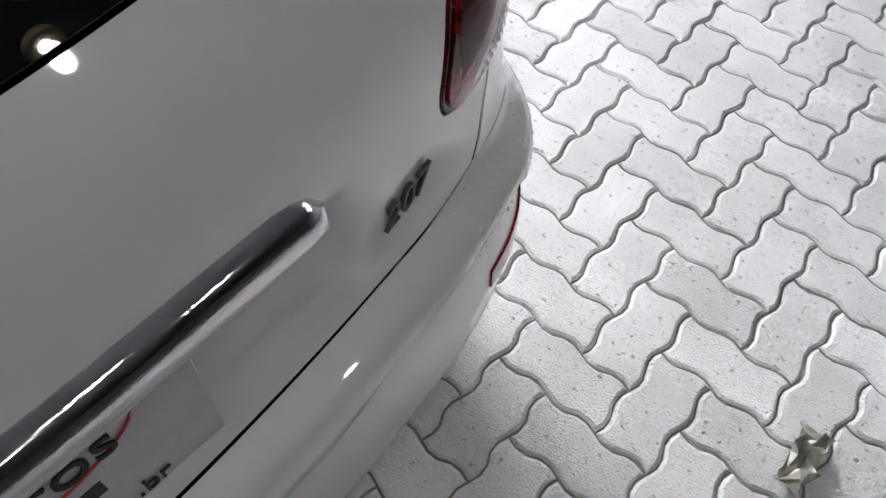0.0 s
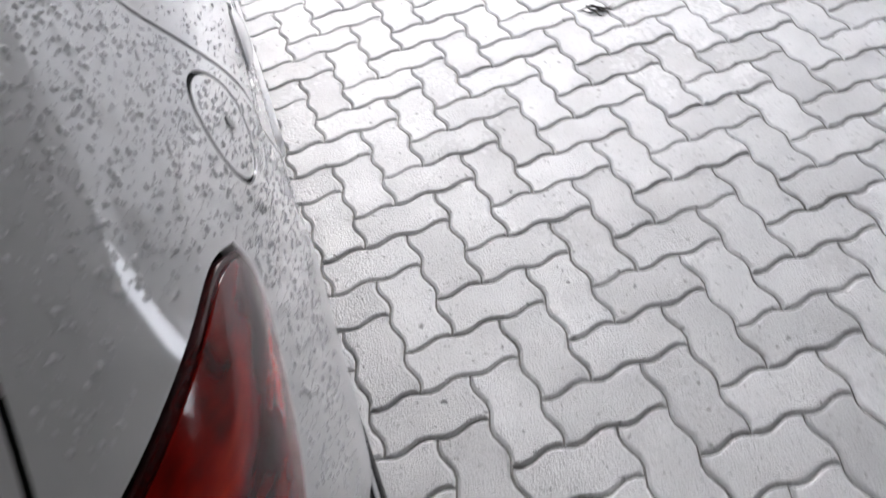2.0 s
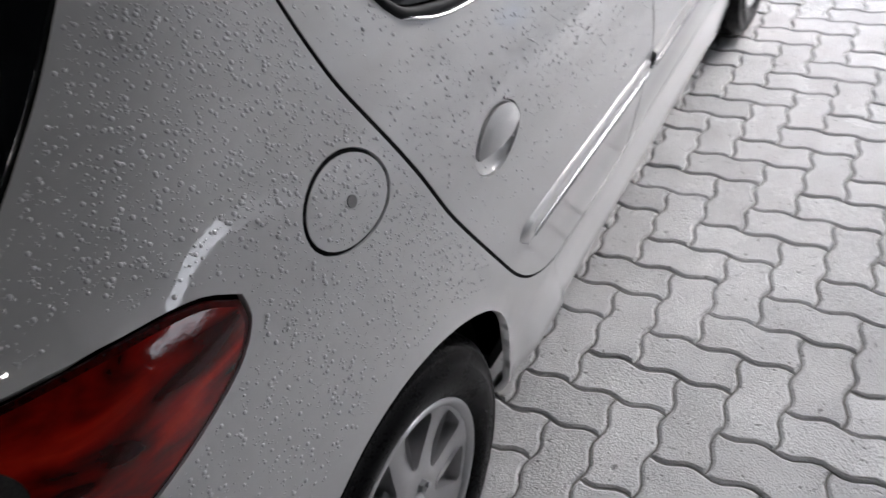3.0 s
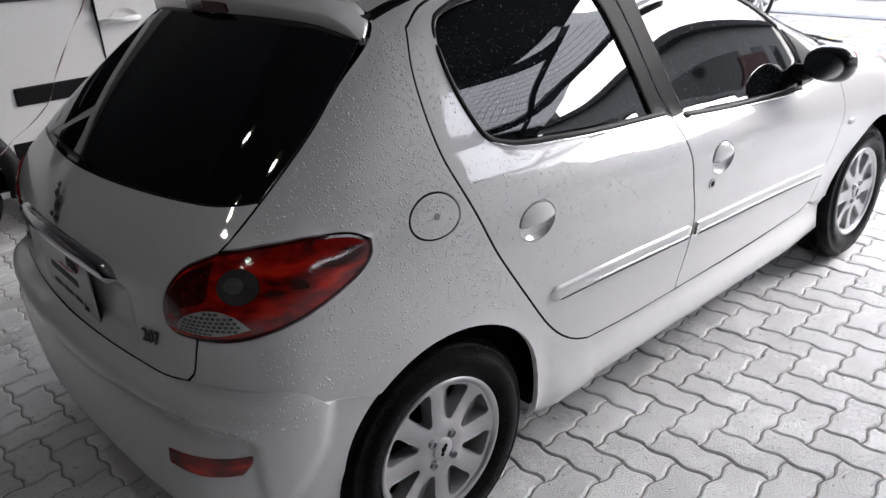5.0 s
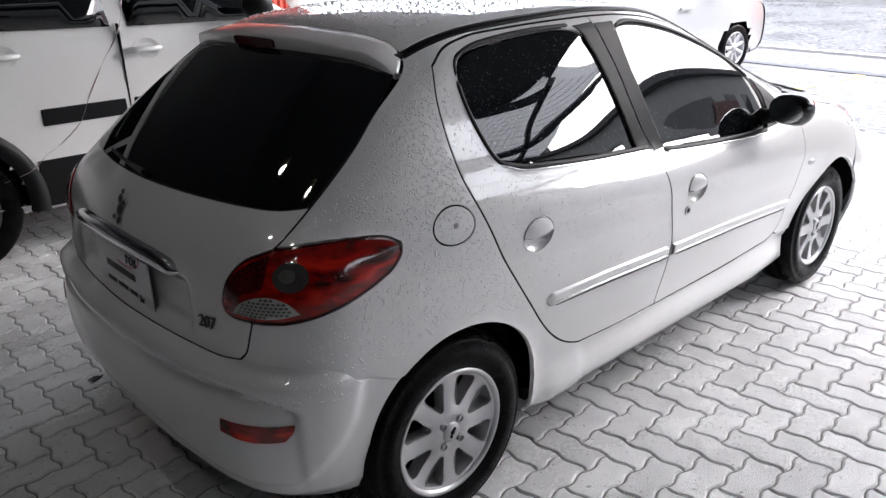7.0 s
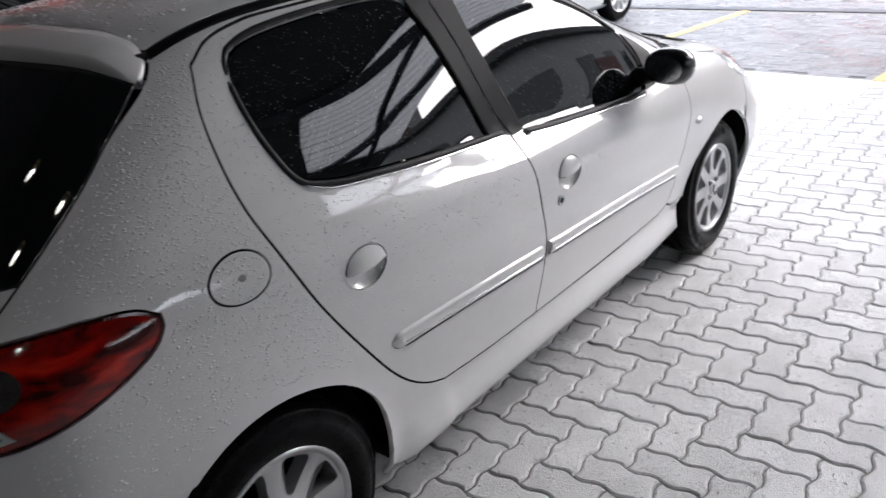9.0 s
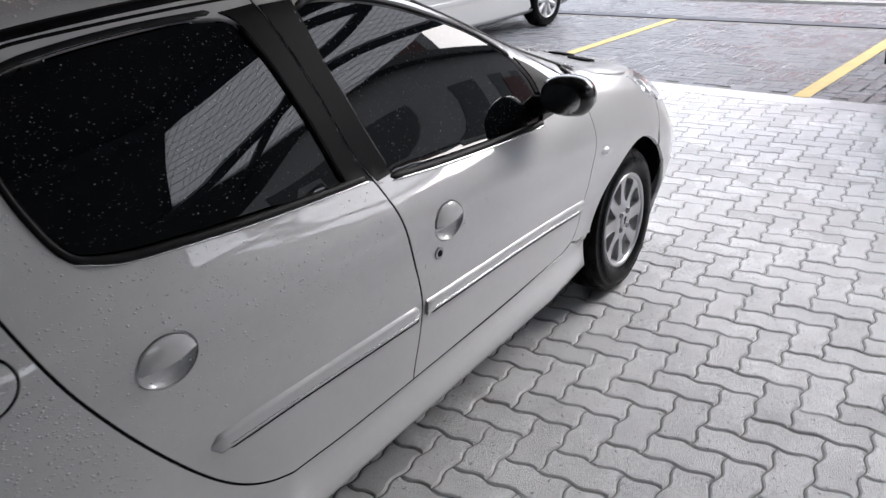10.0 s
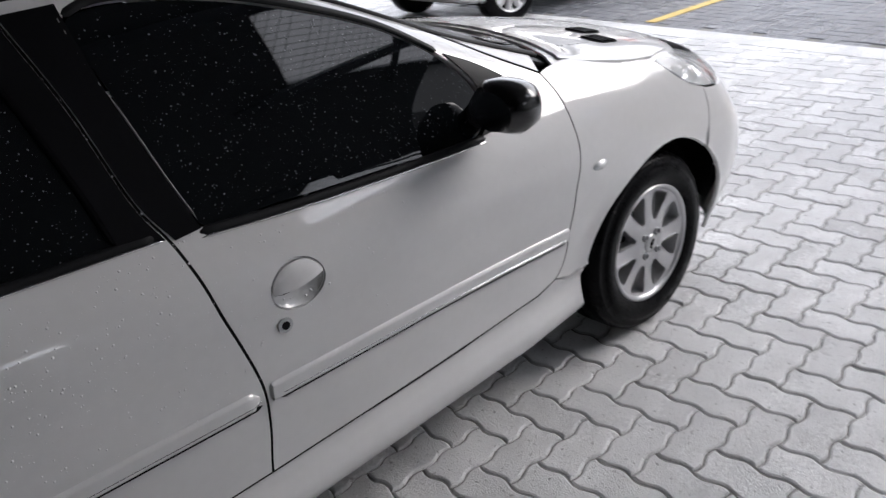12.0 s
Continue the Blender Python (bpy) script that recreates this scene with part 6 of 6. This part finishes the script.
glass3 = [[(0.55, 1.00), (0.62, 1.32), (1.35, 1.38), (1.40, 0.97)], [(1.50, 0.97), (1.46, 1.38), (1.85, 1.36), (2.45, 1.03), (2.42, 0.96)]]
ends = ((0.02, -0.55, 0.98, 0.32, 0.55, 1.34, GLASS, "rear_window"), (-0.02, -0.80, 0.78, 0.10, -0.60, 0.95, RED_LENS, "tail_lamp"), (-0.02, 0.60, 0.78, 0.10, 0.80, 0.95, RED_LENS, "tail_lamp"), (-0.02, -0.7, 0.25, 0.08, 0.7, 0.45, BLACK_PLASTIC, "bumper_insert"), (-0.03, -0.2, 0.5, 0.0, 0.2, 0.62, PLATE_WHITE, "plate"))
simple_car("parked_car", pose(*street(20.5, 10.6, 0.06), 0, 0, turn), 3.9, 1.75, HATCH, 0.95, 0.6, WHITE_PAINT, "white hatchback parked across the street, rear view", (0.68, 3.15), 0.32, glass3, "cars across the street", ends)
simple_car("parked_car", pose(*street(20.0, 14.2, 0.06), 0, 0, turn + 60), 3.9, 1.75, HATCH, 0.95, 0.6, WHITE_PAINT, "white hatchback parked across the street", (0.68, 3.15), 0.32, glass3, "cars across the street", ends)
simple_car("red_car", pose(*street(9.6, 0.2, -0.012), 0, 0, turn + 93), 3.9, 1.75, HATCH, 0.95, 0.6, RED_PAINT, "orange-red hatchback on the wet street", (0.68, 3.15), 0.31, glass3, "", ends)
DARK_PAINT = material("black_car_paint", (0.02, 0.021, 0.024), 0.3, 0.2, 1.0, 0.5, 0.05, 3.0)
simple_car("dark_car", pose(*street(-0.25, -2.12), 0, 0, turn), 4.24, 1.80, SUV, 1.2, 0.70, DARK_PAINT, "dark off-roader parked on the dark paving", (0.80, 3.37), 0.35,
           [[(0.55, 1.26), (0.60, 1.55), (1.72, 1.60), (1.77, 1.23)], [(1.88, 1.23), (1.85, 1.60), (2.10, 1.59), (2.72, 1.27), (2.70, 1.22)]], cladding=True, spokes=7)

# ---- balloons, ribbon, litter ----


def balloon(at, r, mat, label):
    v, f = spun([(0.001, r * 1.08), (r * 0.5, r * 0.96), (r * 0.86, r * 0.55), (r, 0.05 * r), (r * 0.93, -0.4 * r), (r * 0.68, -0.82 * r), (r * 0.30, -1.15 * r), (r * 0.06, -1.27 * r), (r * 0.12, -1.36 * r), (0.001, -1.36 * r)], at, "z", 28)
    tagged(solid_part("balloon", v, f, mat), label, "balloon", "balloons")


balloon((2.51, 4.2, 1.355), 0.13, BALLOON_RED, "glossy red balloon tied to the white off-roader")
balloon((2.81, 4.2, 1.26), 0.14, BALLOON_WHITE, "white balloon tied to the white off-roader")
balloon((8.28, 3.0, 1.235), 0.13, BALLOON_RED, "red balloon tied to the silver people carrier")
balloon((8.66, 3.0, 1.094), 0.14, BALLOON_WHITE, "white balloon tied to the silver people carrier")
rng = np.random.default_rng(11)
rv, rf = [], []
pts = [(0.45, 1.7, 3.61), (0.36, 1.7, 2.8), (0.30, 1.7, 2.2), (0.209, 1.7, 1.315), (0.163, 1.7, 1.216), (0.107, 1.7, 1.143), (0.061, 1.7, 1.07), (0.002, 1.7, 0.972), (-0.059, 1.7, 0.86), (-0.168, 1.7, 0.77), (-0.225, 1.7, 0.74), (-0.315, 1.7, 0.671), (-0.432, 1.7, 0.642)]
line = spline([p[::2] for p in pts], 0.02)
for i, (x, z) in enumerate(line):
    a = 0.9 * math.sin(i * 0.45) + 0.4
    rv += [(x - 0.004 * math.cos(a), 1.7 - 0.004 * math.sin(a), z), (x + 0.004 * math.cos(a), 1.7 + 0.004 * math.sin(a), z)]
rf = [(2 * i, 2 * i + 1, 2 * i + 3, 2 * i + 2) for i in range(len(line) - 1)]
FILM = material("shiny_pink_ribbon", (0.75, 0.62, 0.66), 0.15, 0.6)
rib = tagged(solid_part("ribbon", rv, rf, FILM), "thin shiny curling ribbon hanging from the canopy", "ribbon")
wv = rib.modifiers.new("thickness", "SOLIDIFY")
wv.thickness = 0.0006

pv, pf = [], []
rng = np.random.default_rng(5)
for j in range(6):
    for i in range(9):
        a, b = i / 8 - 0.5, j / 5 - 0.5
        pv.append((-1.06 + b * 0.05 + rng.normal(0, 0.006), -0.885 + a * 0.13 + rng.normal(0, 0.007), 0.006 + 0.022 * abs(rng.normal(0, 1)) * (0.3 + 0.7 * math.cos(a * 3) ** 2)))
pf = [(j * 9 + i, j * 9 + i + 1, (j + 1) * 9 + i + 1, (j + 1) * 9 + i) for j in range(5) for i in range(8)]
wr = tagged(solid_part("crumpled_wrapper", pv, pf, FOIL, None, "", False), "crumpled pale wrapper lying on the pavers", "litter")
th = wr.modifiers.new("thickness", "SOLIDIFY")
th.thickness = 0.0008

TWIG = material("dark_wet_twig", (0.03, 0.026, 0.022), 0.6, 0.0, 0.0, 0.3, 0.3, 60.0)


def litter(x, y, size, turn, seed):
    """A few bent dry bits of twig and leaf lying together."""
    root = thing("twig_litter", (x, y, 0.0), "small dark wet twigs and leaf scraps on the pavers", "litter", "litter on the pavers")
    g = np.random.default_rng(seed)
    for k in range(4):
        a = turn + g.normal(0, 0.5)
        n = 7
        along = np.linspace(-0.5, 0.5, n) * size * g.uniform(0.5, 1.0)
        wob = np.cumsum(g.normal(0, size * 0.06, n))
        pts = [(x + d * math.cos(a) - w * math.sin(a), y + d * math.sin(a) + w * math.cos(a), 0.004 + 0.006 * abs(math.sin(3 * d / size + k))) for d, w in zip(along, wob)]
        v, f = tube(pts, [0.0015 + 0.003 * math.sin(math.pi * i / (n - 1)) * g.uniform(0.4, 1) for i in range(n)], 6)
        solid_part("twig", v, f, TWIG, root)


litter(-0.465, 0.825, 0.10, 0.4, 31)
litter(-0.985, 0.365, 0.11, 1.2, 32)
litter(1.361, -1.861, 0.16, -2.06, 33)

# low building beside the forecourt, seen in the car's windows
house = thing("neighbour_building", (17, -14, 0), "grey two-storey building beside the forecourt", "building")
block("wall", (4.3, -18, 0, 30, -12, 7.9), WALL, house)
block("roof", (4.1, -18.2, 7.9, 30.2, -11.7, 8.2), ROOF_SHEET, house)
block("wall", (10.5, -17.9, 8.1, 17.4, -11.95, 9.3), WALL, house)
block("sign_panel", (17.8, -12.05, 3.4, 20.3, -11.9, 4.9), BLUE, house, "blue sign panel")
block("red_band", (12.4, -12.05, 8.2, 16.6, -11.9, 9.2), FADED, house, "red painted band")
block("red_band", (20.6, -12.06, 5.0, 24, -11.9, 6.2), FADED, house, "red painted band")
for k in range(6):
    for z in (0.9, 5.2):
        w = block("window", (9.2 + 3.3 * k, -12.03, z, 11.0 + 3.3 * k, -11.96, z + 1.3), GLASS, house)

# row of buildings beyond the street, closing the view
row = thing("street_building", street(40, 0, 0), "long grey building row beyond the street", "building")
for n, (b0, b1, high) in enumerate(((-60, -38, 8.0), (-38, -20, 10.5), (-20, -3, 7.5), (-3, 16, 9.5), (16, 34, 8.0), (34, 70, 10.0))):
    corners = [street(36, b0), street(36, b1), street(44, b1), street(44, b0)]
    v = [(c[0], c[1], z) for z in (0.0, high) for c in corners]
    solid_part("wall", v, [(0, 1, 5, 4), (1, 2, 6, 5), (2, 3, 7, 6), (3, 0, 4, 7), (4, 5, 6, 7)], WALL if n % 2 else KERB, row, "", False)
    m, d = (b0 + b1) / 2, (b1 - b0) / 6
    for k in (-2, -1, 0, 1, 2):
        for z in (1.2, 4.6):
            q = [street(35.95, m + k * d - 0.8), street(35.95, m + k * d + 0.8)]
            w = [(c[0] - e, c[1], z + h) for e in (0.0, 0.06) for h in (0.0, 1.5) for c in q]
            solid_part("window", w, [(0, 1, 3, 2), (4, 5, 7, 6), (0, 1, 5, 4), (2, 3, 7, 6), (0, 2, 6, 4), (1, 3, 7, 5)], GLASS, row, "", False)

# ---- pavers ----
lying_v, lying_f, lying_c = paver_mesh(2, 1, 6)
stand_v, stand_f, stand_c = paver_mesh(1, 2, 6)
MESH = {True: (mesh_of("paver", lying_v, lying_f, PAVER, False), lying_c), False: (mesh_of("paver", stand_v, stand_f, PAVER, False), stand_c)}
rng = np.random.default_rng(21)
for lying, x, y in close_by:
    me, c = MESH[lying]
    ob = new("paver", me)
    ob.parent = forecourt
    ob.location = (x + c[0], y + c[1], rng.normal(0, 0.0009))
    ob.rotation_euler = (rng.normal(0, 0.006), rng.normal(0, 0.006), rng.normal(0, 0.002))
joined("paving", [b for b in blocks if b not in picked], 5, PAVER, False, forecourt, "pale wavy concrete pavers", 3)
far = lattice((0.0, -10.0), (4.85, 14.0), lambda f, b: 0.05 < f < 4.75 and not 3.1 < f < 3.4)
joined("dark_paving", far, 2, PAVER_DARK, True, street_walk, "dark wet wavy pavers", 4)
